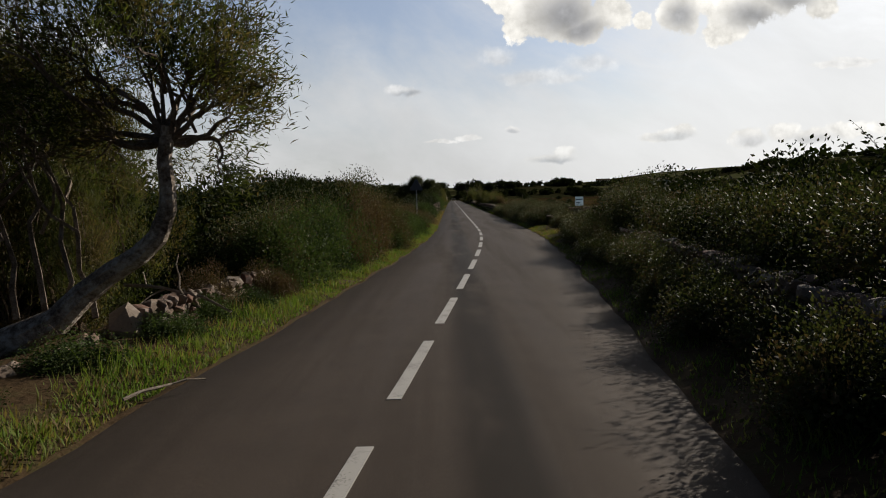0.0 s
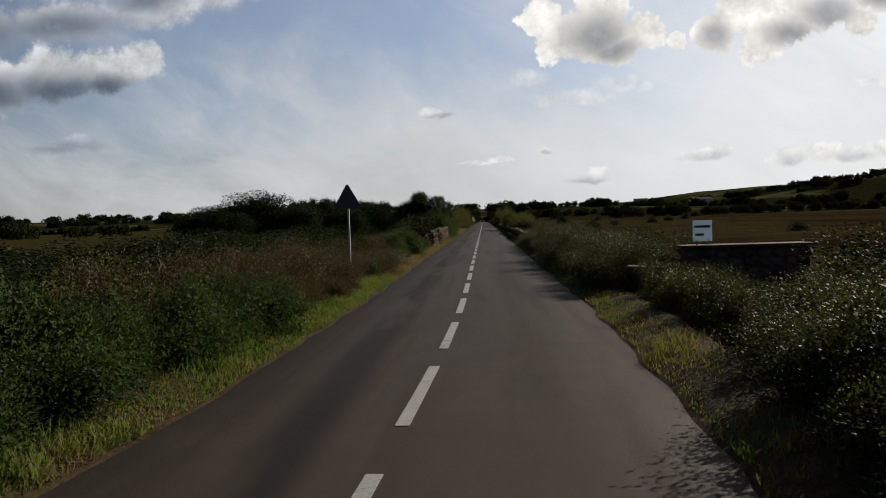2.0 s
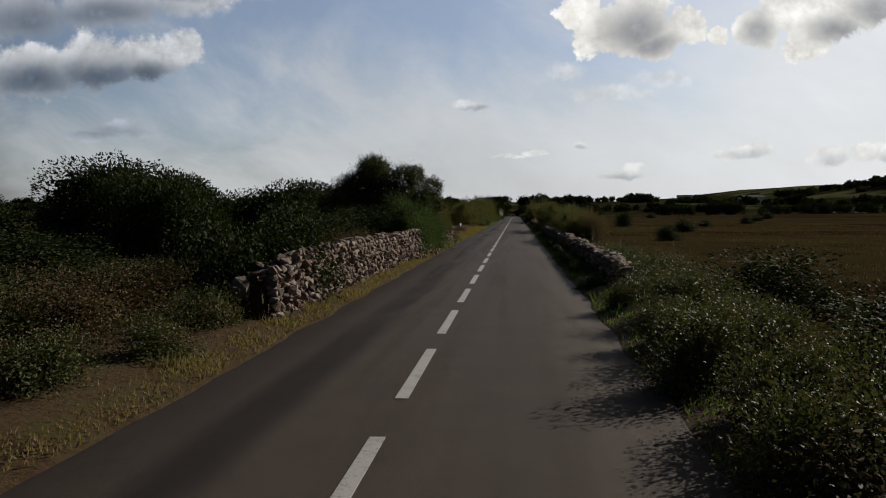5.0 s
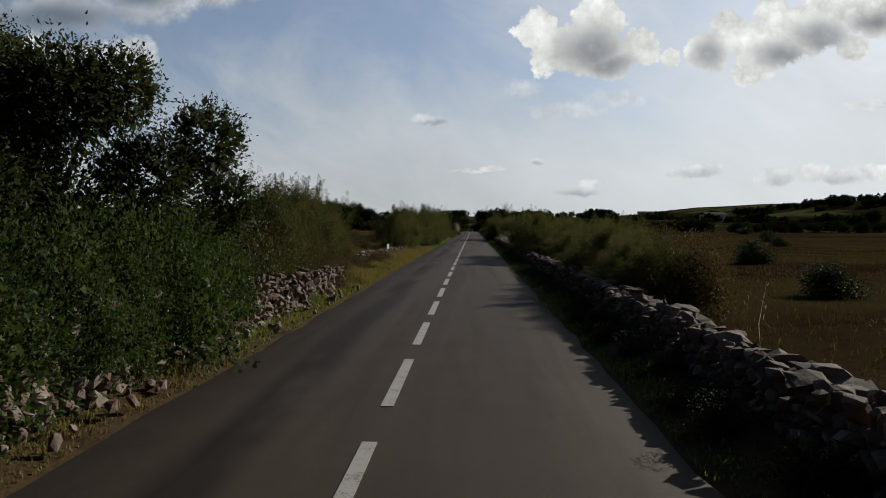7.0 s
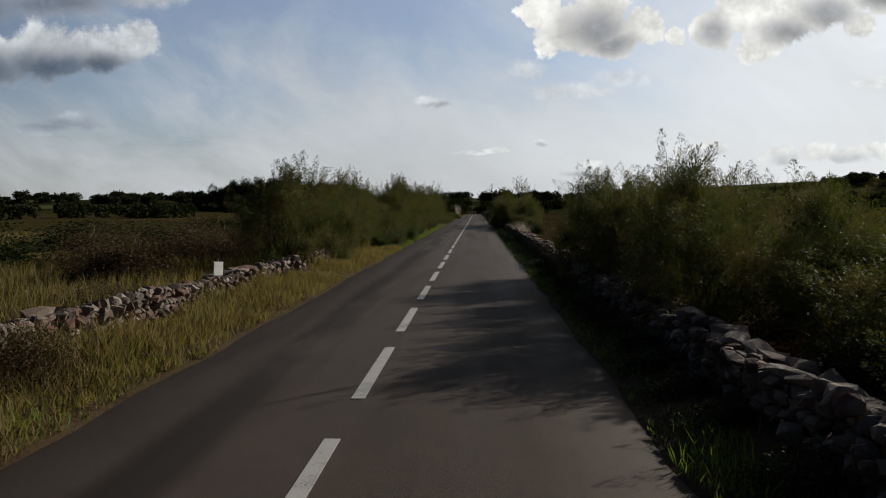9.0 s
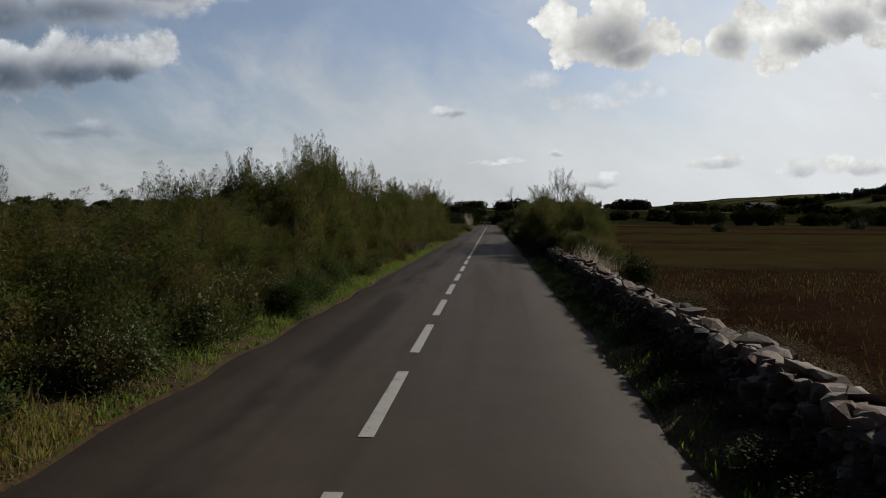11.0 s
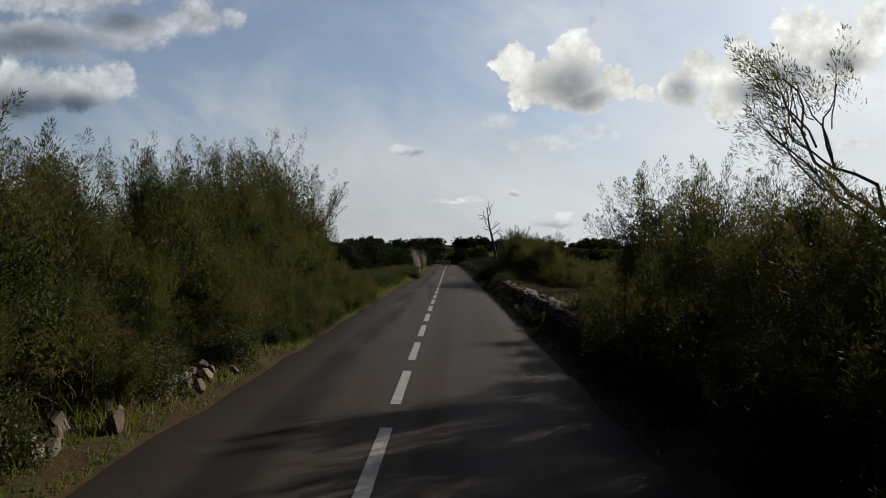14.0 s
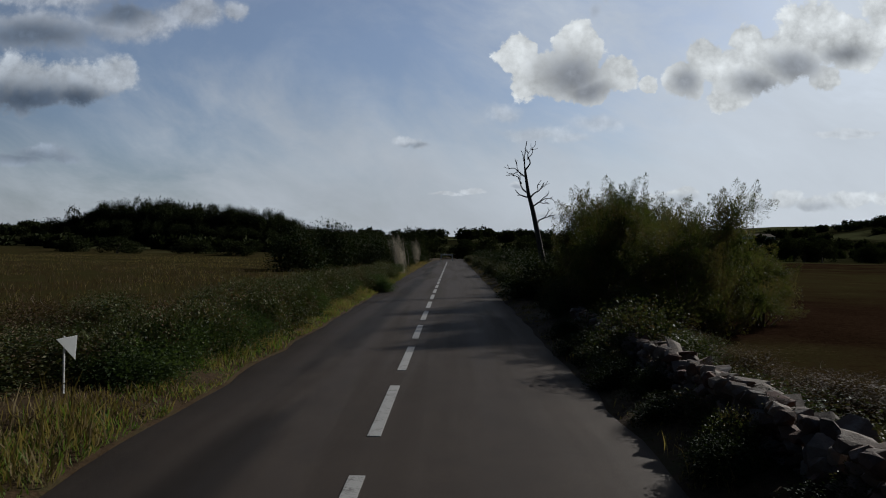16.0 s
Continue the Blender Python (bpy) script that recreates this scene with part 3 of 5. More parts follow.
def edge(y, side):
    """x of the asphalt's edge; side -1: left, 1: right."""
    wob = bumps(np.full_like(y, side * 7.0), y, 0.9) * 0.10 + bumps(np.full_like(y, side * 3.0), y, 4.0) * 0.05
    return middle(y) + (2.15 if side > 0 else -1.90) + wob


def make_road():
    ys = np.arange(-60, 330, 0.5)
    cols = np.array([0.0, 0.02, 0.25, 0.5, 0.75, 0.98, 1.0])
    left, right = edge(ys, -1), edge(ys, 1)
    verts, faces = [], []
    for y, a, b in zip(ys, left, right):
        for c in cols:
            crown = -0.035 * (2 * c - 1) ** 2 - (0.05 if c in (0.0, 1.0) else 0.0)
            verts.append((a + (b - a) * c, y, crown))
    w = len(cols)
    for j in range(len(ys) - 1):
        for i in range(w - 1):
            faces.append((j * w + i, j * w + i + 1, (j + 1) * w + i + 1, (j + 1) * w + i))
    me = mesh_from("road", verts, faces, [ASPHALT])
    me.polygons.foreach_set("use_smooth", [True] * len(me.polygons))
    road = tagged(new("road", me), "narrow worn grey asphalt country road", "road", kind="structure")
    dash = {}
    for n in range(-4, 82):
        y0 = 1.771 + 3.0 * n
        long = [y0 + 2.04 * f for f in (0, 0.25, 0.5, 0.75, 1.0)]
        bent = y0 < 33 or y0 > 245
        if bent or "me" not in dash:
            vs = []
            for y in long:
                m = float(middle(y)) if bent else 0.0
                for dx, dz in ((-0.052, -0.012), (-0.052, 0.0), (0.052, 0.0), (0.052, -0.012)):
                    vs.append((m + dx, y - y0, dz))
            fs = [(4 * j + i, 4 * j + i + 1, 4 * j + i + 5, 4 * j + i + 4) for j in range(4) for i in range(3)] + [(0, 3, 2, 1), (16, 17, 18, 19)]
            dm = mesh_from("dash", vs, fs, [PAINT])
            if not bent:
                dash["me"] = dm
        else:
            dm = dash["me"]
        ob = part("dash", dm, road)
        ob.location = (0, y0, 0.005)


def make_verge(side):
    ys = np.arange(-60, 300, 0.5)
    e = edge(ys, side)
    outs = np.array([-0.12, 0.0, 0.15, 0.4, 0.8, 1.3, 1.9, 2.6] if side < 0 else [-0.12, 0.0, 0.1, 0.25, 0.42, 0.60, 0.78, 0.95])
    rise = np.array([-0.06, -0.028, 0.005, 0.04, 0.08, 0.10, 0.08, -0.12])
    verts = []
    for j, o in enumerate(outs):
        x = e + side * o
        z = rise[j] + (0.05 * bumps(x, ys, 1.3) if j > 1 else 0) + (0.02 * bumps(x, ys, 6.0) if j > 1 else 0)
        verts.append(np.stack([x, ys, np.broadcast_to(z, x.shape)], 1))
    verts = np.stack(verts, 1).reshape(-1, 3)
    w = len(outs)
    faces = []
    for j in range(len(ys) - 1):
        for i in range(w - 1):
            q = (j * w + i, j * w + i + 1, (j + 1) * w + i + 1, (j + 1) * w + i)
            faces.append(q if side > 0 else q[::-1])
    me = mesh_from("verge", verts.tolist(), faces, [DIRT])
    me.polygons.foreach_set("use_smooth", [True] * len(me.polygons))
    tagged(new("verge", me), "earth verge with litter beside the asphalt", "verge", kind="structure")


def grass(name, label, seed, side, y0, y1, count, mat, near=0.05, wide=0.9, low=0.07, tall=0.26, clump=0.10, thick=0.011):
    """A strip of blades in tufts along the road's edge."""
    rng = np.random.default_rng(seed)
    tufts = max(3, count // 14)
    ty = rng.uniform(y0, y1, tufts)
    to = near + rng.beta(1.1, 1.5, tufts) * wide
    th = rng.uniform(low, tall, tufts) * (0.45 + 0.55 * to / (near + wide)) * np.clip(0.85 + 1.3 * bumps(ty, to, 0.7, 3.0), 0.3, 1.5)
    pick = rng.integers(tufts, size=count)
    y = ty[pick] + rng.normal(size=count) * clump
    x = edge(y, side) + side * np.maximum(to[pick] + rng.normal(size=count) * clump, -0.03)
    z = np.interp(np.abs(x - edge(y, side)), [0, 0.4, 0.8, 1.3, 2.6], [-0.03, 0.03, 0.06, 0.08, 0.0])
    h = np.maximum(th[pick] * rng.uniform(0.5, 1.25, count), 0.04)
    along = np.stack([rng.normal(size=count) * 0.35, rng.normal(size=count) * 0.35, np.ones(count)], 1)
    quads = leaves(rng, np.stack([x, y, z], 1), along, h, thick * rng.uniform(0.6, 1.4, count))
    tagged(new(name, quads_mesh(name, quads, mat)), label, "grass", kind="stuff")


make_ground()
make_road()
make_verge(-1)
make_verge(1)


# ---- dry-stone walls ----
def rock_mesh(name, seed, mat=None):
    rng = np.random.default_rng(seed)
    bm = bmesh.new()
    for i in range(19):
        p = rng.uniform(-1, 1, 3)
        p = p / (np.abs(p) ** 4).sum() ** 0.25 * 0.5 * rng.uniform(0.82, 1.0)
        bm.verts.new(p + (0.22 * p[2] * (seed % 3 - 1), 0.18 * p[2] * (seed % 2), 0.0))
    bmesh.ops.convex_hull(bm, input=bm.verts[:])
    for v in [v for v in bm.verts if not v.link_faces]:
        bm.verts.remove(v)
    me = bpy.data.meshes.new(name)
    bm.to_mesh(me)
    bm.free()
    me.materials.append(mat or STONE)
    return me


ROCKS = [rock_mesh("stone", 40 + i) for i in range(12)]
ROCK_DATA = []
for me in ROCKS:
    ROCK_DATA.append((np.array([v.co[:] for v in me.vertices]), [tuple(p.vertices) for p in me.polygons]))


def joined_rocks(name, rows, parent=None, label="", category="", mat=None):
    verts, faces, n = [], [], 0
    for k, m in rows:
        v, f = ROCK_DATA[k]
        v = v @ np.array(m.to_3x3()).T + np.array(m.translation)
        verts.append(v)
        faces += [tuple(n + i for i in p) for p in f]
        n += len(v)
    me = mesh_from(name, np.concatenate(verts).tolist(), faces, [mat or STONE])
    ob = new(name, me)
    if parent:
        ob.parent = parent
    return tagged(ob, label, category, kind="stuff")


def rock_pose(rng, x, y, z, l, w, h, tilt=14, turn=0.0):
    a = [radians(v) for v in (rng.normal() * tilt, rng.normal() * tilt, turn + rng.normal() * 12)]
    return Matrix.LocRotScale((x, y, z), Euler(a), Vector((w, l, h)))


def dry_wall(label, seed, y0, y1, face, thick, top, side, single, caps=0.5, tilt=14):
    """Stones in rough courses on the side towards the road and on top, over a core; side: which way the face looks."""
    rng = np.random.default_rng(seed)
    wall = new("dry_stone_wall")
    tagged(wall, label, "wall")
    rows = []
    z = 0.04
    while z < 1.1:
        ch = rng.uniform(0.065, 0.115)
        y = y0 + rng.uniform(0, 0.15)
        while y < y1:
            l = rng.uniform(0.06, 0.18)
            t = top(y)
            if z < t + 0.05:
                x = face(y) - side * (0.07 + 0.05 * z) + rng.normal() * 0.035
                upright = rng.uniform() < 0.3
                h = ch * rng.uniform(0.95, 1.3) * (1.35 if upright else 1.0)
                rows.append((y, rng.integers(12), rock_pose(rng, x, y + l / 2, z + ch / 2, l * (0.75 if upright else 1.12), rng.uniform(0.12, 0.20), h, tilt)))
            y += l * 0.92
        z += ch * 0.9
    y = y0
    while y < y1:
        l = rng.uniform(0.18, 0.45)
        if rng.uniform() < caps:
            rows.append((y, rng.integers(12), rock_pose(rng, face(y) - side * rng.uniform(0.12, thick - 0.1), y + l / 2, top(y) + rng.uniform(0.0, 0.09), l, rng.uniform(0.20, 0.38), rng.uniform(0.06, 0.13), 11)))
        y += l * 0.8
    y = y0
    while y < y1:
        rows.append((y, rng.integers(12), rock_pose(rng, face(y) - side * (thick - 0.12), y, top(y) * 0.75, 0.4, 0.35, 0.3, 20)))
        y += 0.3
    one = [r for r in rows if single[0] <= r[0] <= single[1]]
    for y, k, m in one[:300]:
        ob = new("stone", ROCKS[k])
        ob.parent = wall
        ob.matrix_basis = m
    rest = [r for r in rows if not single[0] <= r[0] <= single[1]] + one[300:]
    if rest:
        joined_rocks("stones", [(k, m) for _, k, m in rest], wall)
    ys = np.arange(y0, y1 + 0.01, 0.5)
    vs, fs = [], []
    for y in ys:
        f, t = face(y), max(top(y) - 0.10, 0.05)
        vs += [(f - side * 0.17, y, -0.1), (f - side * 0.21, y, t), (f - side * (thick - 0.1), y, t), (f - side * thick, y, -0.1)]
    for j in range(len(ys) - 1):
        fs += [(4 * j + i, 4 * j + i + 1, 4 * j + i + 5, 4 * j + i + 4) for i in range(3)]
    fs += [(0, 1, 2, 3), (len(vs) - 1, len(vs) - 2, len(vs) - 3, len(vs) - 4)]
    part("core", mesh_from("core", vs, fs, [DIRT]), wall, "earth and rubble between the stones")
    return wall


def left_face(y):
    return float(np.interp(y, [50, 84, 92, 110], [-2.28, -2.28, -3.0, -3.0]))


def left_top(y):
    return float(np.interp(y, [56, 58, 70, 76, 79, 84, 90, 95, 101, 107], [0.50, 0.80, 0.80, 0.70, 0.52, 0.42, 0.34, 0.38, 0.29, 0.25]) + 0.05 * noise.noise((y * 1.3, 0, 0)))


def right_top(y):
    return float(np.interp(y, [58, 66, 82, 92, 108, 134, 160, 178], [0.34, 0.44, 0.44, 0.36, 0.34, 0.34, 0.36, 0.32]) + 0.07 * noise.noise((y * 1.1, 4, 0)))


dry_wall("tall dry-stone wall of pinkish grey rubble beside the road", 3, 56.5, 84.5, left_face, 0.6, left_top, 1, (63.0, 71.0), 0.55, 24)
dry_wall("low tumbled dry-stone wall behind dry grass", 4, 92.0, 108.0, left_face, 0.5, left_top, 1, (94.0, 101.0), 0.9, 20)
dry_wall("low grey dry-stone wall with flat capping slabs", 5, 60.0, 108.0, lambda y: 2.72, 0.5, right_top, -1, (66.0, 76.0), 0.95, 10)
dry_wall("low grey dry-stone wall beside the ploughed field", 6, 108.0, 136.0, lambda y: 2.72, 0.5, right_top, -1, (117.0, 127.0), 0.95, 12)
dry_wall("low grey dry-stone wall overgrown with brambles", 7, 152.0, 180.0, lambda y: 2.72, 0.5, right_top, -1, (162.0, 172.0), 0.8, 12)
dry_wall("broken dry-stone wall under the hedge", 8, 7.0, 13.0, lambda y: float(middle(y)) - 2.75, 0.5, lambda y: 0.30, 1, (7.0, 13.0), 0.4, 26)
dry_wall("broken dry-stone wall under brambles", 9, 4.0, 15.0, lambda y: float(middle(y)) + 3.1, 0.5, lambda y: 0.55, -1, (9.0, 14.0), 0.9, 14)

def fallen_stones(label, seed, y0, y1, x, count, low, large):
    """Loose stones in a line on the verge."""
    rng = np.random.default_rng(seed)
    heap = new("stone_heap")
    tagged(heap, label, "stones")
    for i in range(count):
        y = rng.uniform(y0, y1)
        s = rng.uniform(low, large)
        ob = part("stone", ROCKS[rng.integers(12)], heap)
        ob.matrix_basis = rock_pose(rng, float(middle(y)) + x + rng.normal() * 0.12, y, s * 0.3 + 0.04, s, s * 0.7, s * rng.uniform(0.7, 1.3), 25)


fallen_stones("row of leaning stones at the foot of the hedge", 21, 144.5, 155.0, -2.38, 110, 0.10, 0.21)
fallen_stones("loose stones fallen from the wall onto the verge", 22, 68.0, 84.0, -2.1, 90, 0.05, 0.16)
fallen_stones("loose stones among the roots of the leaning tree", 23, 5.0, 9.0, -3.2, 60, 0.08, 0.2)
fallen_stones("loose pale stones in the hedge bottom", 24, 14.0, 20.0, -2.65, 30, 0.08, 0.18)

# ---- plants: kinds ----
class Kind:
    """Several variants of a plant, dealt out in turn; the first of each stands itself, the others are copies."""

    def __init__(self, *made):
        self.made, self.used, self.n = made, set(), 0

    def at(self, x, y, turn, sx, sz, z=0.0, group=""):
        ob = self.made[self.n % len(self.made)]
        self.n += 1
        if ob.name in self.used:
            ob = copy_thing(ob, pose(x, y, z, 0, 0, turn))
        else:
            self.used.add(ob.name)
            ob.matrix_basis = pose(x, y, z, 0, 0, turn)
        ob.scale = (sx, sx, sz)
        if group:
            tagged(ob, group=group)
        return ob


B = "dense bramble bush with dark glossy leaves and loose shoots"
brambles = Kind(*[shrub("bramble_bush", 100 + i, 2.4, 2.0, 1.6, 13000, 0.040, BRAMBLE, B, shoots=10) for i in range(4)])
small_brambles = Kind(*[shrub("low_bramble", 110 + i, 2.4, 2.0, 1.6, 5600, 0.058, BRAMBLE, "low bramble bush with dark glossy leaves", shoots=8) for i in range(3)])
greens = Kind(*[shrub("bramble_bush", 120 + i, 2.2, 1.8, 1.5, 8000, 0.052, GREEN_BRAMBLE, "fresh green bramble bush growing over the wall") for i in range(2)])
small_greens = Kind(*[shrub("low_bramble", 130 + i, 2.2, 1.8, 1.5, 5600, 0.058, GREEN_BRAMBLE, "low fresh green bramble bush on the verge", shoots=8) for i in range(3)])
dries = Kind(*[shrub("dry_bush", 140 + i, 2.2, 1.8, 1.2, 10000, 0.034, DRY_LEAF, "half-dry reddish-brown bush with withered leaves", shoots=8, twig=DRY_TWIG) for i in range(3)])
mastics = Kind(*[shrub("mastic_shrub", 160 + i, 2.6, 2.4, 2.0, 5200, 0.072, MASTIC, "dark evergreen mastic shrub with small leaves", shoots=6, ragged=0.10) for i in range(3)])
domes = Kind(*[shrub("mastic_shrub", 180 + i, 6.0, 6.0, 4.0, 28000, 0.14, MASTIC, "large dome-shaped dark evergreen shrub", lobes=30, shoots=0, ragged=0.05) for i in range(2)])
T = "feathery olive-green tamarisk bush with upright plumes"
tams = Kind(*[tamarisk("tamarisk_bush", 200 + i, 2.6, 2.8, TAMARISK, T) for i in range(5)])

R = np.random.default_rng(77)


def row(kind, y0, y1, step, x, sx, sz, group, jitter=0.25):
    """Plants in a row along the road; x from the centre line."""
    y = y0
    while y <= y1:
        dx, dy = R.normal() * jitter, R.normal() * jitter
        tall = sz(y) / 2.8 * R.uniform(0.86, 1.12) if callable(sz) else sz * R.uniform(0.85, 1.15)
        kind.at(float(middle(y)) + x + dx, y + dy, R.uniform(0, 360), sx * R.uniform(0.85, 1.15), tall, -0.03, group)
        y += step


def left_hedge(y):
    return float(np.interp(y, [114, 122.5, 124.6, 126.4, 128.5, 130, 132.5, 134, 137.3, 138.6, 140, 142.6, 145, 149, 152, 155, 158, 161, 163.5], [2.0, 1.75, 2.3, 3.1, 3.35, 3.05, 3.2, 2.0, 1.8, 2.7, 2.9, 2.5, 2.2, 2.3, 2.55, 3.0, 3.1, 3.5, 3.6]))


def right_hedge(y):
    return float(np.interp(y, [132, 136, 138, 141, 143, 145, 147, 149, 151, 153, 155, 157], [0.9, 1.1, 1.75, 2.15, 2.3, 2.6, 2.5, 2.1, 2.1, 2.35, 2.35, 1.3]))


LEFT, RIGHT = "hedge on the inland side", "hedge on the field side"
# left side
row(brambles, 11.5, 21.4, 1.35, -3.45, 0.92, lambda y: 2.8 / 1.6 * float(np.interp(y, [11, 14, 17, 18.8, 20, 21.5], [1.5, 1.65, 1.8, 2.05, 2.0, 1.4])), LEFT)
row(greens, 10.6, 15.6, 1.0, -3.0, 0.72, 0.88, LEFT, 0.12)
row(greens, 19.9, 27.5, 1.1, -2.95, 0.66, 0.66, LEFT, 0.12)
row(small_greens, 16.0, 27.0, 1.0, -2.55, 0.46, 0.50, LEFT, 0.12)
row(small_greens, 2.5, 9.0, 1.1, -2.65, 0.36, 0.26, LEFT, 0.15)
row(dries, 8.6, 16.0, 1.3, -2.75, 0.46, 0.55, LEFT, 0.12)
row(small_greens, 9.0, 16.0, 1.5, -2.5, 0.34, 0.28, LEFT, 0.10)
row(mastics, 15.4, 20.2, 0.9, -3.5, 0.62, 0.84, LEFT, 0.10)
row(dries, 14.6, 20.4, 0.7, -2.65, 0.55, 1.0, LEFT, 0.10)
row(mastics, 13.0, 21.0, 1.2, -4.2, 0.85, 0.92, LEFT, 0.15)
row(mastics, 11.0, 23.0, 2.4, -5.2, 1.1, 0.95, LEFT)
row(mastics, 9.5, 26.0, 3.4, -8.0, 1.4, 0.80, LEFT, 0.6)
row(dries, 15.6, 19.6, 0.8, -2.95, 0.74, lambda y: 2.8 / 1.2 * float(np.interp(y, [12, 15, 19.6], [1.0, 1.4, 1.65])), LEFT, 0.12)
row(dries, 22.6, 33.0, 1.2, -3.5, 0.85, 0.90, LEFT)
row(brambles, 23.4, 33.0, 3.1, -3.7, 0.80, 0.66, LEFT)
row(small_greens, 26.0, 41.0, 2.6, -2.70, 0.36, 0.30, LEFT, 0.12)
row(dries, 26.5, 41.0, 1.2, -2.85, 0.48, 0.50, LEFT, 0.15)
row(mastics, 25.0, 36.0, 2.6, -5.4, 1.1, 0.62, LEFT)
row(dries, 33.5, 45.0, 1.3, -3.3, 0.85, 0.55, LEFT)
row(mastics, 34.5, 58.0, 1.9, -5.0, 1.0, 0.42, LEFT, 0.5)
row(brambles, 37.0, 57.0, 4.0, -4.1, 0.95, 0.52, LEFT)
row(dries, 38.2, 57.0, 2.2, -4.0, 0.95, 0.72, LEFT)
row(small_brambles, 36.0, 56.0, 1.5, -2.75, 0.42, 0.35, LEFT, 0.15)
row(greens, 44.5, 50.0, 1.5, -2.95, 0.72, 0.75, LEFT)
row(mastics, 36.0, 62.0, 3.4, -7.5, 1.3, 0.60, LEFT, 0.8)
row(mastics, 26.0, 66.0, 4.2, -10.0, 1.6, 0.52, LEFT, 1.2)
row(mastics, 28.0, 66.0, 4.5, -13.5, 1.8, 0.55, LEFT, 1.6)
row(mastics, 57.5, 60.5, 1.2, -3.1, 0.70, 0.85, LEFT, 0.15)
row(dries, 61.0, 66.5, 1.3, -3.3, 0.6, 0.85, LEFT, 0.15)
row(mastics, 63.0, 73.0, 2.2, -4.9, 1.1, 0.70, LEFT)
row(greens, 71.0, 77.6, 1.05, -2.9, 0.82, 1.18, LEFT, 0.10)
for i in range(6):
    greens.at(-2.5 + 0.05 * (i % 2), 72.6 + 0.85 * i, 60.0 * i, 0.46, 0.62, 0.32, LEFT)
row(mastics, 72.0, 78.5, 1.6, -3.6, 0.85, 1.0, LEFT, 0.15)
row(dries, 92.6, 95.4, 0.8, -2.75, 0.42, 0.50, LEFT, 0.06)
row(small_brambles, 118.5, 126.0, 0.9, -2.55, 0.42, 0.50, LEFT, 0.08)
row(brambles, 79.6, 82.8, 0.9, -3.5, 0.8, 1.12, LEFT, 0.12)
row(dries, 83.6, 88.0, 1.1, -3.3, 0.7, 1.0, LEFT, 0.15)
row(tams, 83.0, 90.7, 1.2, -3.7, 0.80, lambda y: float(np.interp(y, [80, 84, 88, 91], [1.9, 2.2, 2.2, 1.9])), LEFT, 0.2)
row(dries, 88.5, 92.5, 1.2, -3.9, 0.7, 0.70, LEFT)
row(dries, 82.0, 92.0, 1.9, -2.9, 0.5, 0.42, LEFT, 0.12)
row(dries, 93.0, 106.0, 2.6, -5.2, 0.9, 0.35, LEFT, 0.7)
row(tams, 105.5, 114.0, 1.35, -3.4, 0.9, 0.78, LEFT)
row(dries, 104.0, 122.0, 2.4, -6.6, 1.5, 0.90, LEFT, 0.8)
row(dries, 84.0, 103.0, 5.0, -6.6, 1.2, 0.34, LEFT, 0.8)
row(dries, 86.0, 112.0, 6.0, -9.5, 1.4, 0.55, LEFT, 1.0)
row(mastics, 106.0, 124.0, 3.6, -11.0, 1.6, 0.60, LEFT, 1.2)
row(tams, 115.0, 162.6, 1.2, -3.25, 0.88, lambda y: left_hedge(y) * 0.93, LEFT, 0.15)
row(tams, 122.0, 167.5, 1.7, -2.80, 0.58, lambda y: 1.25, LEFT, 0.10)
row(tams, 157.0, 168.4, 1.1, -2.32, 0.46, lambda y: 0.95, LEFT, 0.05)
row(small_brambles, 156.0, 168.0, 1.5, -2.12, 0.30, 0.28, LEFT, 0.08)
row(small_greens, 156.5, 169.0, 2.1, -2.15, 0.28, 0.24, LEFT, 0.08)
row(tams, 164.6, 167.4, 1.1, -3.7, 0.55, lambda y: 2.55, LEFT, 0.1)
row(dries, 134.6, 139.0, 1.4, -2.55, 0.50, 0.75, LEFT, 0.08)
row(dries, 142.0, 143.0, 1.4, -2.60, 0.42, 0.62, LEFT, 0.05)
row(tams, 119.0, 161.0, 3.0, -4.9, 1.0, lambda y: left_hedge(y) * 0.88, LEFT)
row(small_greens, 115.5, 134.0, 1.9, -2.5, 0.40, 0.42, LEFT, 0.12)
row(small_brambles, 117.0, 156.0, 2.3, -2.5, 0.40, 0.38, LEFT, 0.12)
row(small_brambles, 174.8, 178.5, 0.7, -3.1, 0.52, 0.38, LEFT, 0.12)
row(small_greens, 174.6, 179.0, 0.8, -2.75, 0.46, 0.36, LEFT, 0.12)
row(brambles, 172.0, 186.0, 1.6, -4.1, 0.8, 0.42, LEFT, 0.3)
row(dries, 169.5, 174.0, 1.0, -4.4, 0.6, 0.35, LEFT, 0.15)
row(small_greens, 168.6, 171.6, 0.8, -2.65, 0.46, 0.34, LEFT, 0.10)
row(dries, 168.4, 171.8, 0.8, -3.05, 0.5, 0.6, LEFT, 0.10)
row(small_brambles, 175.6, 206.0, 1.0, -2.85, 0.60, 0.50, LEFT, 0.2)
row(small_greens, 176.2, 206.0, 1.4, -2.65, 0.50, 0.40, LEFT, 0.2)
row(dries, 177.0, 206.0, 2.6, -3.9, 0.75, 0.45, LEFT)
row(dries, 168.6, 172.6, 0.9, -3.7, 0.62, 0.85, LEFT, 0.12)
row(dries, 169.0, 178.0, 1.3, -5.0, 0.8, 0.55, LEFT)
row(mastics, 210.0, 252.0, 3.0, -3.9, 1.15, 1.05, LEFT, 0.4)
row(mastics, 210.0, 250.0, 6.0, -7.5, 1.8, 1.35, LEFT, 1.0)
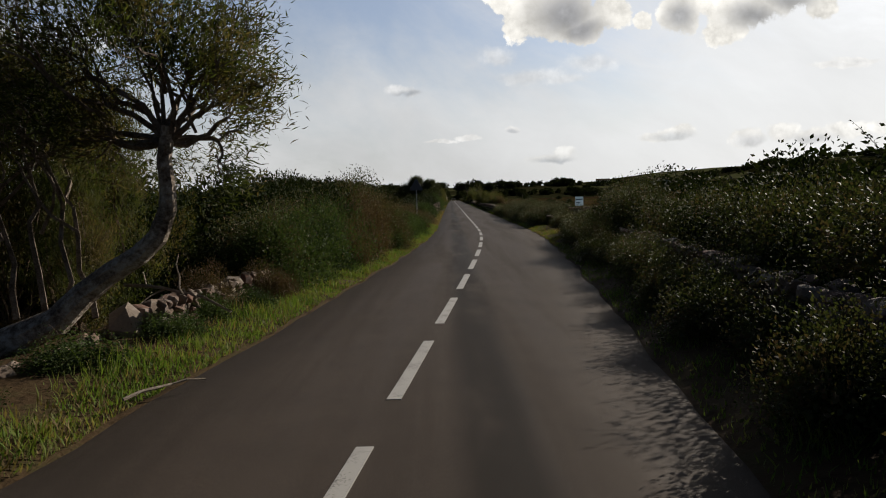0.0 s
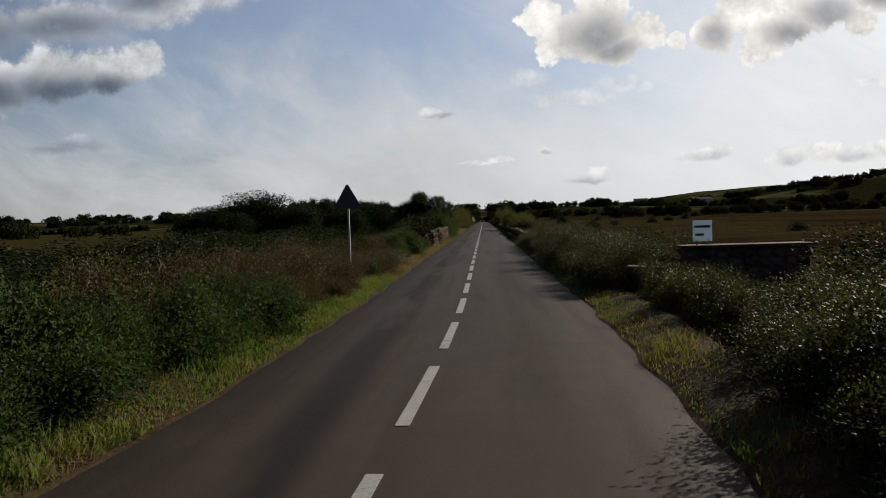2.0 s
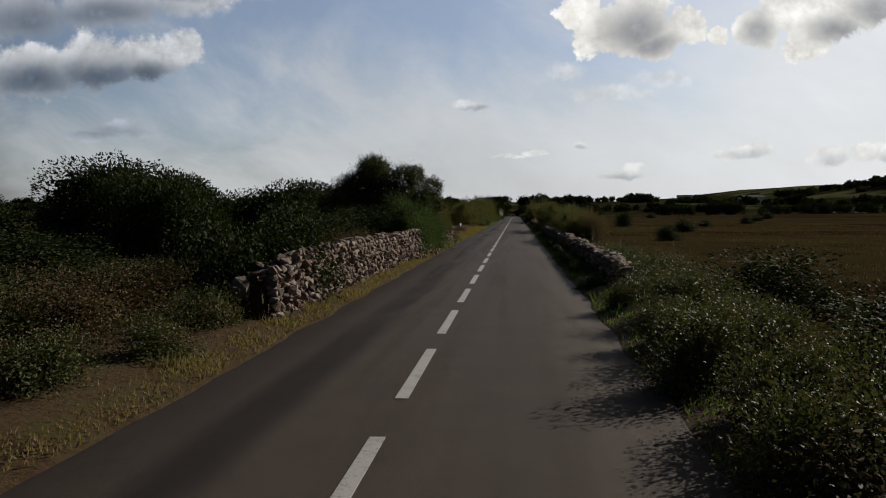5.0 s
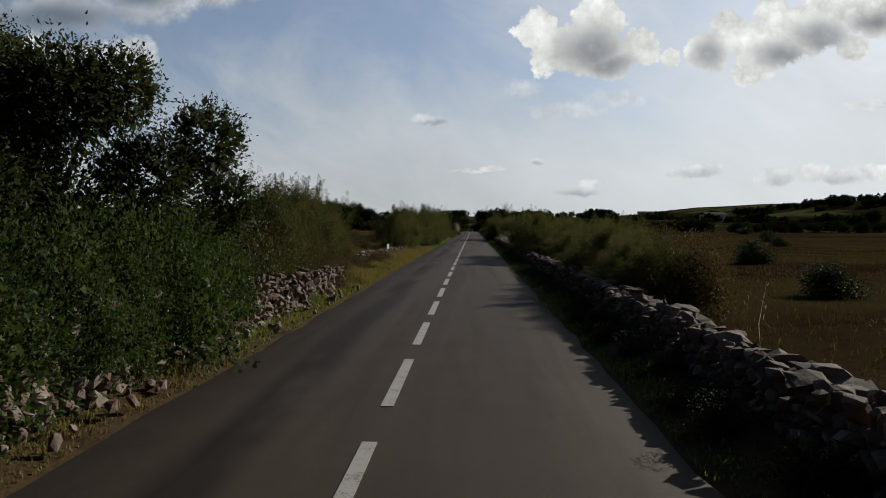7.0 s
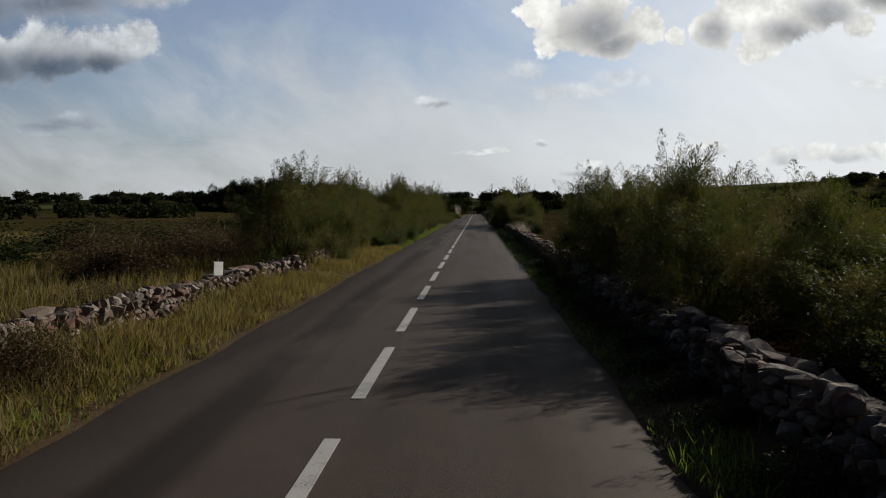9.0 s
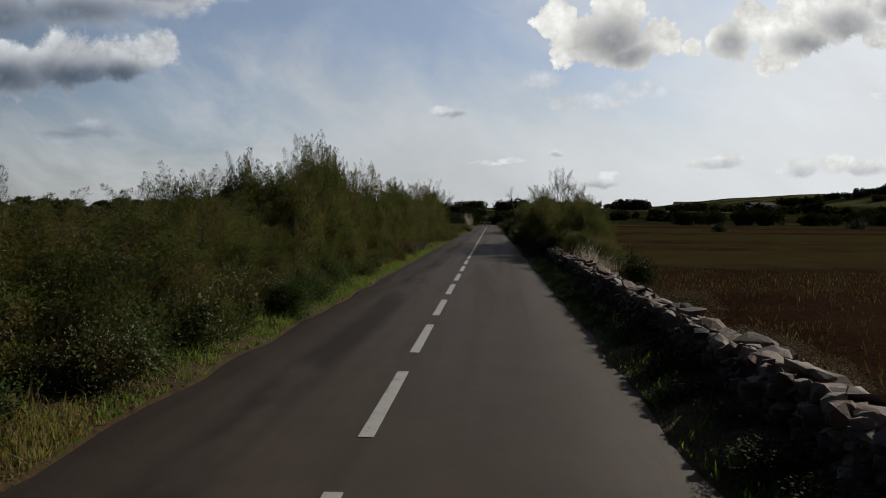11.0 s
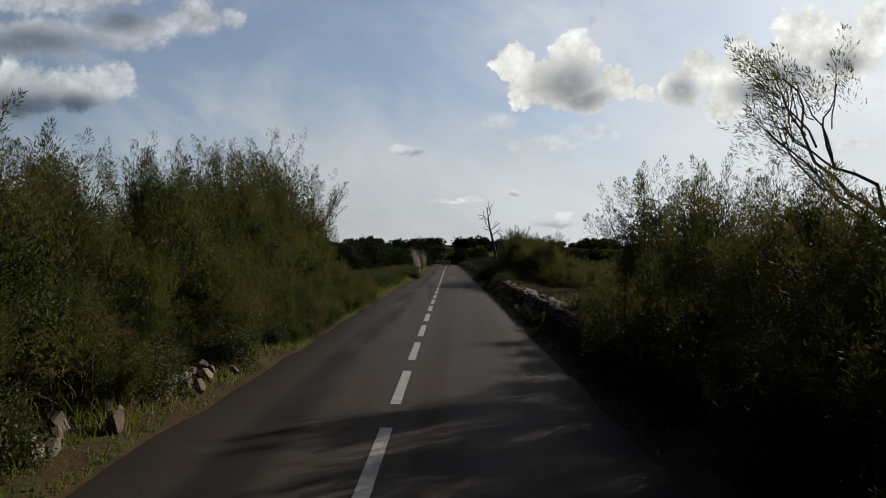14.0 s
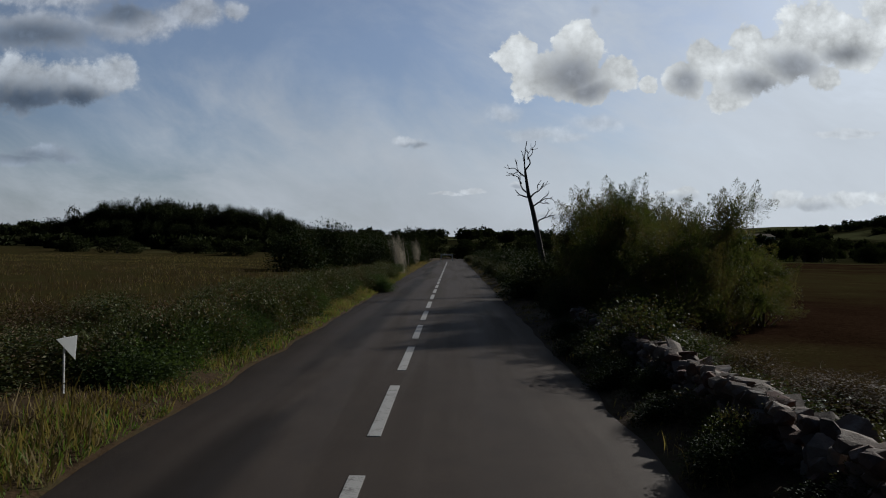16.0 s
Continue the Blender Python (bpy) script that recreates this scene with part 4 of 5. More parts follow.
# right side
row(brambles, 2.0, 22.0, 1.25, 4.1, 0.95, 0.95, RIGHT)
row(small_brambles, 1.0, 22.0, 0.9, 2.88, 0.50, 0.45, RIGHT, 0.12)
# inner row, added to block sunlight from the hedge's near face
row(mastics, 1.0, 22.0, 1.3, 4.1, 0.62, 0.58, RIGHT, 0.15)
row(mastics, 1.0, 22.0, 2.4, 5.6, 1.2, 0.92, RIGHT)
row(brambles, 16.5, 19.0, 1.2, 3.9, 0.80, 1.0, RIGHT)
row(brambles, 21.5, 26.2, 1.1, 3.9, 0.80, 0.58, RIGHT, 0.15)
row(mastics, 22.0, 28.0, 2.0, 5.6, 0.9, 0.55, RIGHT)
row(small_brambles, 26.4, 31.0, 0.9, 3.45, 0.42, 0.42, RIGHT, 0.12)
row(small_brambles, 20.0, 24.0, 1.0, 3.05, 0.42, 0.45, RIGHT, 0.12)
row(brambles, 32.2, 52.0, 1.25, 3.35, 0.85, 0.66, RIGHT)
row(small_brambles, 31.4, 58.0, 1.1, 2.68, 0.44, 0.42, RIGHT, 0.12)
row(mastics, 34.0, 58.0, 3.0, 4.7, 1.0, 0.50, RIGHT)
row(small_brambles, 52.5, 68.0, 1.4, 3.45, 0.60, 0.42, RIGHT, 0.15)
row(dries, 60.0, 69.0, 1.9, 4.2, 0.75, 0.45, RIGHT)
row(tams, 80.3, 86.6, 1.05, 3.7, 0.72, lambda y: 1.4, RIGHT, 0.12)
row(dries, 80.0, 92.5, 1.2, 4.3, 0.85, lambda y: 2.8 / 1.2 * float(np.interp(y, [80, 88, 90.5, 93], [1.4, 1.4, 0.95, 0.75])), RIGHT, 0.15)
row(tams, 83.5, 88.5, 1.6, 4.4, 0.8, lambda y: 1.55, RIGHT, 0.15)
row(tams, 93.5, 97.0, 1.2, 4.5, 0.85, lambda y: 1.45, RIGHT, 0.15)
row(tams, 97.4, 105.5, 1.05, 3.55, 0.88, lambda y: float(np.interp(y, [93, 94.5, 96, 99, 102, 106], [1.1, 1.45, 1.6, 1.95, 2.1, 1.9])), RIGHT, 0.2)
row(tams, 97.0, 106.0, 2.2, 5.0, 0.95, lambda y: 1.9, RIGHT)
row(mastics, 84.0, 94.0, 1.1, 3.5, 0.45, 0.32, RIGHT, 0.1)
# low dark shrubs along the wall, mostly added to deepen its shaded face
row(mastics, 61.0, 80.0, 1.0, 2.50, 0.25, 0.16, RIGHT, 0.06)
row(mastics, 80.5, 108.0, 0.9, 2.55, 0.27, 0.14, RIGHT, 0.06)
row(mastics, 109.0, 135.0, 0.8, 2.54, 0.28, 0.13, RIGHT, 0.06)
row(mastics, 151.0, 180.0, 0.8, 2.56, 0.30, 0.15, RIGHT, 0.06)
# dense low row, added to stop light passing under the tamarisks
row(mastics, 137.0, 156.5, 1.0, 2.95, 0.5, 0.40, RIGHT, 0.1)
row(tams, 106.0, 114.0, 2.2, 4.0, 0.7, 0.42, RIGHT)
mastics.at(4.1, 127.6, 40.0, 0.42, 0.42, -0.03, RIGHT)
row(tams, 133.0, 136.5, 1.3, 4.1, 0.8, right_hedge, RIGHT)
row(tams, 136.8, 142.0, 1.1, 4.55, 0.88, lambda y: right_hedge(y) + 0.1, RIGHT, 0.15)
row(tams, 142.6, 153.9, 1.1, 3.4, 0.88, right_hedge, RIGHT, 0.15)
row(tams, 156.3, 158.6, 1.1, 3.6, 0.62, lambda y: 1.25, RIGHT, 0.10)
row(tams, 157.4, 161.6, 1.0, 4.3, 0.72, lambda y: 1.3, RIGHT, 0.10)
row(tams, 142.8, 153.0, 2.0, 4.7, 0.9, lambda y: right_hedge(y) * 0.85, RIGHT)
row(small_brambles, 169.0, 180.0, 0.9, 3.40, 0.55, 0.28, RIGHT, 0.2)
row(small_brambles, 171.0, 178.0, 1.2, 2.75, 0.36, 0.24, RIGHT, 0.12)
row(dries, 166.0, 180.0, 1.7, 4.5, 0.7, 0.30, RIGHT, 0.3)
row(dries, 150.0, 166.0, 1.3, 4.1, 0.6, 0.26, RIGHT, 0.25)
row(dries, 110.0, 133.0, 1.9, 4.0, 0.6, 0.24, RIGHT, 0.25)
row(tams, 180.0, 188.5, 1.15, 4.1, 0.95, lambda y: float(np.interp(y, [180, 184, 186, 189], [2.2, 2.75, 2.85, 2.2])), RIGHT, 0.2)
row(tams, 180.6, 187.0, 1.2, 5.5, 0.95, lambda y: 2.35, RIGHT, 0.15)
row(tams, 181.5, 187.0, 1.8, 7.0, 0.9, lambda y: 1.5, RIGHT)
row(mastics, 188.0, 250.0, 2.6, 3.9, 0.98, 0.68, RIGHT, 0.4)
row(small_brambles, 176.0, 250.0, 3.0, 2.9, 0.55, 0.5, RIGHT, 0.2)
# dark scrub behind the leaning tree
for x, y, s, z in ((-7.2, 9.0, 1.0, 1.35), (-6.3, 10.5, 1.0, 1.05), (-8.6, 7.5, 1.2, 1.7), (-7.6, 12.5, 1.2, 1.1), (-5.7, 9.3, 0.6, 0.55)):
    mastics.at(x, y, R.uniform(0, 360), s, z, -0.03, LEFT)
for x, y, s, z in ((-6.4, 8.0, 0.9, 1.25), (-5.7, 9.0, 0.8, 1.05), (-7.7, 8.6, 1.0, 1.4), (-5.4, 7.7, 0.6, 0.75), (-8.6, 9.4, 1.0, 1.4), (-6.8, 9.8, 1.0, 1.3)):
    tams.at(x, y, R.uniform(0, 360), s, z, -0.03, LEFT)
row(dries, 2.0, 8.5, 1.1, -4.6, 0.6, 0.25, LEFT, 0.25)
# thicket of domes
for x, y, s, z in ((-21, 84, 1.22, 1.08), (-16, 82, 0.8, 0.8), (-12.6, 82, 0.75, 0.63), (-9.6, 81, 0.85, 0.75), (-26, 92, 1.1, 0.9), (-10, 70, 0.55, 0.7),
                   (-14, 73, 0.6, 0.75), (-31, 98, 1.1, 0.9), (-8.5, 66, 0.5, 0.62), (-18, 70, 0.6, 0.6)):
    domes.at(x, y, R.uniform(0, 360), s, z, -0.1, "thicket behind the wall")

# grass on the verges
grass("grass_verge", "bright green grass tufts along the asphalt", 301, -1, -6, 36, 34000, GRASS, 0.02, 0.60, 0.05, 0.22)
grass("grass_verge", "dry brown grass among the green tufts", 315, -1, -6, 36, 12000, DRY_GRASS, 0.0, 0.7, 0.05, 0.20)
grass("grass_verge", "sparse yellowing grass along the foot of the wall", 302, -1, 36, 84, 20000, DRY_GRASS, 0.03, 0.4, 0.05, 0.16)
grass("grass_verge", "green grass tufts before the low wall", 303, -1, 76, 96, 9000, GRASS, 0.05, 0.9, 0.06, 0.26)
grass("grass_verge", "tall dry yellow grass beside the low wall", 304, -1, 84, 116, 60000, DRY_GRASS, 0.06, 1.2, 0.12, 0.38)
grass("grass_verge", "green grass tufts under the tamarisk hedge", 305, -1, 114, 150, 16000, GRASS, 0.03, 0.5, 0.05, 0.22)
grass("grass_verge", "green grass at the foot of the hedge", 313, -1, 148, 168, 6000, GRASS, 0.03, 0.6, 0.05, 0.22)
grass("grass_verge", "short grass and litter under the hedge", 306, -1, 150, 250, 26000, DRY_GRASS, 0.05, 0.9, 0.05, 0.26)
grass("grass_verge", "green grass tufts in the shade of the hedge", 307, 1, -4, 58, 20000, GRASS, 0.03, 0.5, 0.04, 0.17)
grass("grass_verge", "green grass tufts below the stone wall", 308, 1, 58, 136, 30000, GRASS, 0.04, 0.4, 0.04, 0.20)
grass("grass_verge", "sparse grass below the overgrown wall", 309, 1, 150, 250, 8000, DRY_GRASS, 0.04, 0.4, 0.04, 0.20)
grass("grass_verge", "mixed green and yellow grass beside the low brambles", 310, -1, 164, 206, 14000, DRY_GRASS, 0.03, 0.7, 0.08, 0.34)
grass("grass_verge", "green grass beside the low brambles", 311, -1, 164, 206, 16000, GRASS, 0.03, 0.6, 0.05, 0.22)
grass("grass_verge", "green grass before the gate", 312, 1, 20, 31.2, 6000, DRY_GRASS, 0.03, 0.7, 0.05, 0.18)
# low dark shrubs added before the gate wall to deepen the shade there
row(mastics, 26.5, 30.6, 0.8, 4.0, 0.42, 0.26, RIGHT, 0.15)


def field_grass(label, seed, x0, x1, y0, y1, count, low, tall, mat):
    """Tall thin grass in patches over a field."""
    rng = np.random.default_rng(seed)
    x, y = rng.uniform(x0, x1, count * 2), rng.uniform(y0, y1, count * 2)
    keep = bumps(x, y, 0.16, 8.0) + 0.5 * bumps(x, y, 0.6, 2.0) > rng.uniform(-0.5, 0.35, count * 2)
    x, y = x[keep], y[keep]
    z = ground_height(x, y)
    n = len(x)
    along = np.stack([rng.normal(size=n) * 0.3, rng.normal(size=n) * 0.3, np.ones(n)], 1)
    quads = leaves(rng, np.stack([x, y, z], 1), along, rng.uniform(low, tall, n), rng.uniform(0.008, 0.022, n))
    tagged(new("field_grass", quads_mesh("field_grass", quads, mat)), label, "grass", kind="stuff")


field_grass("tall yellowing grass over the fallow field", 331, -46, -5.5, 176, 250, 12000, 0.10, 0.26, DRY_GRASS)
field_grass("dry brown grass behind the low wall", 332, -26, -4.2, 86, 124, 80000, 0.2, 0.5, DRY_GRASS)
field_grass("thin dry grass over the brown field", 333, 4.2, 34, 58, 132, 60000, 0.05, 0.16, DRY_LEAF)
field_grass("withered grass and scrub beyond the hedge", 334, -28, -4.5, 24, 64, 15000, 0.25, 0.6, DRY_LEAF)
field_grass("withered brown weeds over the fallow field", 335, -40, -4.5, 172, 215, 14000, 0.12, 0.35, DRY_LEAF)
grass("grass_verge", "rough brown grass round the small marker", 314, -1, 168, 179, 7000, DRY_GRASS, 0.6, 2.6, 0.10, 0.30, 0.16)

# ---- trees ----
def branching(rng, start, way, length, radius, depth, spread=0.55, lift=0.1):
    """Limbs and their tips, forking depth times."""
    start, way = np.array(start, float), unit(np.array(way, float))
    end = start + way * length
    paths = [limb(rng, start, end, radius, radius * 0.62, 4, 0.09)]
    if depth == 0:
        return paths, [end]
    tips = []
    for i in range(2 + int(rng.uniform() < 0.6)):
        f = rng.uniform(0.55, 1.0) if i else 1.0
        turn = unit(way + rng.normal(size=3) * spread + (0, 0, lift))
        p, t = branching(rng, start + (end - start) * f, turn, length * rng.uniform(0.58, 0.85), radius * 0.58, depth - 1, spread, lift)
        paths += p
        tips += t
    return paths, tips


def leaning_tree():
    rng = np.random.default_rng(501)
    tree = new("leaning_tree")
    tagged(tree, "old leaning tree with pale crooked trunk and thin feathery crown", "tree")
    ax = [(-6.1, 6.3, -0.1), (-5.42, 6.4, 0.14), (-4.95, 6.45, 0.34), (-4.69, 6.5, 0.60), (-4.44, 6.5, 0.78), (-4.15, 6.5, 0.95), (-3.96, 6.5, 1.12), (-3.85, 6.5, 1.38), (-3.84, 6.5, 1.60), (-3.86, 6.5, 1.85), (-3.80, 6.5, 2.15)]
    rad = (0.17, 0.16, 0.14, 0.12, 0.105, 0.10, 0.095, 0.085, 0.075, 0.07, 0.065)
    part("trunk", mesh_from("trunk", *tubes([[(*p, r) for p, r in zip(ax, rad)]], 9), [PALE_BARK]), tree, "pale peeling crooked trunk")
    paths, tips = [], []
    for way, length in (((0.5, 0.2, 0.9), 0.75), ((0.1, -0.3, 1.0), 0.8), ((0.95, 0.1, 0.35), 0.55), ((0.8, -0.1, 0.6), 0.6), ((0.9, 0.3, 0.1), 0.45), ((-0.4, 0.5, 0.8), 0.8), ((-0.9, 0.1, 0.6), 0.9), ((-0.2, 0.4, 1.0), 0.9), ((-0.12, 1.0, 0.40), 1.05), ((-0.2, 0.9, 0.65), 1.1),
                        ((-1.0, 0.2, 0.15), 0.95), ((-0.9, -0.2, 0.45), 1.1), ((-0.7, 0.4, 0.05), 0.6), ((-0.8, 0.3, -0.1), 0.45), ((0.3, 0.5, 0.9), 0.5), ((-1.0, 0.1, 0.8), 1.2)):
        p, t = branching(rng, (-3.81, 6.52, 2.0), way, length * 0.84, 0.035, 3, 0.5, 0.12)
        paths += p
        tips += t
    for x in (-5.0, -4.8, -5.3, -5.6, -5.9, -6.3):
        p, t = branching(rng, (x, 6.9, 0.3), (rng.normal() * 0.15, 0.1, 1.0), 1.15, 0.04, 3, 0.45, 0.15)
        paths += p
        tips += t
    tagged(part("branchwork", mesh_from("branchwork", *tubes(paths, 4), [BARK]), tree), kind="stuff")
    tips = np.array(tips)
    n, per = len(tips), 84
    at = np.repeat(tips, per, 0) + rng.normal(size=(n * per, 3)) * (0.13, 0.13, 0.12)
    along = unit(np.repeat(tips - (-4.2, 6.6, 2.0), per, 0)) * 0.7 + rng.normal(size=(n * per, 3)) * 0.6
    quads = leaves(rng, at, along, rng.uniform(0.06, 0.13, n * per), rng.uniform(0.010, 0.018, n * per))
    part("crown", quads_mesh("crown", quads, TAMARISK), tree)


def olive_tree():
    rng = np.random.default_rng(502)
    tree = new("wild_olive_tree")
    tagged(tree, "spreading wild olive tree with dark small leaves behind the wall", "tree")
    cen = [(-4.7, 75.6, 2.95), (-3.5, 75.2, 2.75), (-2.55, 76.6, 2.45), (-6.0, 76.2, 2.25), (-5.2, 74.6, 2.4), (-4.2, 75.0, 2.0), (-3.0, 76.0, 1.95), (-6.9, 76.4, 1.7), (-2.5, 77.2, 1.75), (-5.0, 76.8, 3.05), (-4.0, 74.3, 1.6), (-4.6, 74.6, 3.1), (-3.1, 75.6, 2.9)]
    rad = [0.75, 0.62, 0.48, 0.75, 0.72, 0.85, 0.6, 0.65, 0.42, 0.65, 0.7, 0.62, 0.45]
    trunk = limb(rng, (-4.2, 75.6, -0.1), (-4.3, 75.6, 1.3), 0.16, 0.11, 5, 0.08)
    part("trunk", mesh_from("trunk", *tubes([trunk], 8), [BARK]), tree)
    paths = [limb(rng, (-4.3, 75.6, 1.2), c, 0.06, 0.015, 5, 0.1) for c in cen]
    quads = [crown_quads(rng, cen, rad, 76000, 0.048, 0.42), crown_quads(rng, cen, [r * 0.75 for r in rad], 9000, 0.12, 0.6)]
    for c, r in zip(cen, rad):
        for i in range(9):
            d = unit(rng.normal(size=3) + (0, 0, 0.5))
            a = np.array(c) + d * r * 0.7
            b = np.array(c) + d * r * rng.uniform(1.1, 1.5)
            paths.append(limb(rng, a, b, 0.006, 0.003, 3, 0.08))
            f = rng.uniform(0.2, 1, 14)[:, None]
            quads.append(leaves(rng, a + (b - a) * f, d + rng.normal(size=(14, 3)) * 0.7, 0.045, 0.018))
    tagged(part("branchwork", mesh_from("branchwork", *tubes(paths, 4), [BARK]), tree), kind="stuff")
    part("crown", quads_mesh("crown", np.concatenate(quads), OLIVE), tree)


def dead_tree():
    rng = np.random.default_rng(509)
    tree = new("dead_tree")
    tagged(tree, "bare dead tree with forked leafless branches", "tree")
    ax = [(3.75, 191, -0.1), (3.60, 191, 1.0), (3.39, 191, 2.02), (3.22, 191, 2.78), (3.06, 191, 3.35), (2.94, 191, 4.1)]
    part("trunk", mesh_from("trunk", *tubes([[(*p, r) for p, r in zip(ax, (0.12, 0.105, 0.09, 0.075, 0.06, 0.04))]], 7), [DEAD_WOOD]), tree)
    limbs = (((2.94, 191, 4.1), (-0.08, 0, 1), 0.45, 2), ((2.94, 191, 4.1), (0.25, 0.1, 1), 0.45, 2), ((3.06, 191, 3.35), (-0.55, 0.1, 0.8), 0.5, 2), ((3.20, 191, 2.9), (0.8, 0, 0.55), 0.45, 2),
             ((3.0, 191, 3.8), (-0.8, -0.2, 0.7), 0.42, 2), ((3.12, 191, 3.2), (0.9, 0.2, 0.7), 0.40, 2), ((3.3, 191, 2.3), (0.9, 0.1, 0.7), 0.4, 2), ((3.1, 191, 3.2), (-0.7, 0.1, 0.2), 0.35, 1))
    for a, d, l, n in limbs:
        p, _ = branching(rng, a, d, l, 0.028, n, 0.42, 0.12)
        part("branch", mesh_from("branch", *tubes(p, 4), [DEAD_WOOD]), tree)


def tall_tamarisk(seed, feet, high, label, spread=0.36):
    """An open tree: crooked forking stems with feathery plumes at their ends."""
    rng = np.random.default_rng(seed)
    tree = new("tamarisk_tree")
    tagged(tree, label, "tree")
    paths, tips, ways = [], [], []
    for x, y, lean in feet:
        p, t = branching(rng, (x, y, -0.1), (lean, 0.0, 1.0), high * 0.36, 0.05, 4, spread, 0.14)
        paths += p
        tips += t
        ways += [unit(np.array(q) - (x, y, high * 0.35)) for q in t]
    tagged(part("branchwork", mesh_from("branchwork", *tubes(paths, 4), [BARK]), tree), kind="stuff")
    tips, ways = np.array(tips), np.array(ways)
    back = rng.uniform(0.1, 0.4, len(tips))
    foot = np.concatenate([tips - ways * back[:, None], tips - ways * 0.15 + rng.normal(size=tips.shape) * 0.12])
    lead = unit(np.concatenate([ways, ways]) + rng.normal(size=foot.shape) * 0.35 + (0, 0, 0.3))
    part("crown", quads_mesh("crown", plumes(rng, foot, lead, rng.uniform(0.2, 0.4, len(foot)), 80, 0.0068), TAMARISK), tree)


def bare_shrub():
    rng = np.random.default_rng(515)
    shrub_base = new("dead_shrub")
    tagged(shrub_base, "bare grey dead shrub standing in the tamarisk hedge", "shrub")
    for x, y, lean in ((-4.05, 81.1, 0.10),):
        p, _ = branching(rng, (x, y, -0.05), (lean, 0.0, 1.0), 1.15, 0.022, 3, 0.32, 0.15)
        part("branch", mesh_from("branch", *tubes(p, 4), [DEAD_WOOD]), shrub_base)


bare_shrub()
leaning_tree()
olive_tree()
dead_tree()
tall_tamarisk(505, ((4.4, 150.3, 0.0), (4.9, 150.7, 0.05)), 3.7, "tall thin tamarisk tree with open feathery branches", 0.24)
tall_tamarisk(506, ((-3.7, 159.6, -0.05), (-3.6, 160.6, -0.05), (-4.3, 161.4, -0.05)), 3.9, "tall tamarisk tree with dark open branches over the hedge")
tall_tamarisk(507, ((-4.2, 169.1, 0.0), (-4.5, 169.8, -0.05)), 2.75, "small open tamarisk tree at the end of the hedge", 0.32)


def straw_clump(name, label, seed, x, y, count, reach, high, mat, lean=(0, 0), z=0.0, fan=0.35):
    """A clump of dry stalks; each fans out from the foot."""
    rng = np.random.default_rng(seed)
    d = unit(np.stack([rng.normal(size=count) * fan + lean[0], rng.normal(size=count) * fan + lean[1], np.ones(count)], 1))
    at = np.stack([x + rng.normal(size=count) * reach, y + rng.normal(size=count) * reach, np.full(count, z)], 1)
    l = high * rng.uniform(0.5, 1.1, count)
    quads = [leaves(rng, at, d, l, 0.007)]
    m = count * 4
    k = rng.integers(count, size=m)
    f = rng.uniform(0.35, 1.0, m)
    quads.append(leaves(rng, at[k] + d[k] * (l[k] * f)[:, None], d[k] + rng.normal(size=(m, 3)) * 0.4, rng.uniform(0.05, 0.14, m), 0.007))
    clump = new(name)
    tagged(clump, label, "shrub")
    tagged(part("straw", quads_mesh("straw", np.concatenate(quads), mat), clump), kind="stuff")


straw_clump("dry_shrub", "pale dry shrub of bare stalks behind the wall", 601, 3.40, 130.6, 110, 0.16, 0.80, STRAW)
straw_clump("dry_shrub", "pale dry shrub of bare stalks behind the wall", 609, 3.45, 129.3, 110, 0.22, 0.62, STRAW)
straw_clump("reed_clump", "pale dry reeds leaning at the corner of the hedge", 602, -2.1, 206.2, 260, 0.10, 2.3, STRAW, (-0.22, 0.0), fan=0.07)
straw_clump("reed_clump", "pale dry reeds beside the hedge", 603, -2.5, 228.0, 160, 0.12, 2.2, STRAW, (-0.05, 0.0), fan=0.06)
straw_clump("dry_shrub", "thin dry stalks standing over the wall", 604, 3.6, 71.0, 4, 0.7, 0.95, STRAW)
straw_clump("dry_shrub", "thin dry stalks standing over the wall", 605, 3.6, 77.5, 4, 0.8, 0.9, STRAW)
straw_clump("dry_shrub", "dry grass stalks beside the wall", 606, 3.7, 164.0, 30, 0.9, 0.7, STRAW)
for i in range(7):
    straw_clump("dry_shrub", "thin pale stalks standing in the ploughed field's edge", 640 + i, 3.7 + 0.25 * (i % 3), 153.5 + 2.0 * i, 16, 0.55, 0.55, DRY_GRASS)
for i in range(5):
    straw_clump("dry_shrub", "thin pale stalks standing over the wall", 650 + i, 3.6 + 0.3 * (i % 2), 62.0 + 4.6 * i, 4, 0.6, 0.7, DRY_GRASS)
straw_clump("dry_shrub", "tangle of dry reddish stalks on the verge", 660, -2.75, 38.6, 200, 0.35, 0.55, DRY_LEAF)
straw_clump("dry_shrub", "tangle of dry reddish stalks on the verge", 661, -2.9, 40.6, 160, 0.4, 0.5, STRAW)
straw_clump("dry_shrub", "dry brush under the tamarisk hedge", 607, -2.75, 129.5, 120, 0.25, 0.45, STRAW)
straw_clump("dry_shrub", "dry brush under the tamarisk hedge", 608, -2.7, 141.5, 120, 0.3, 0.45, STRAW)


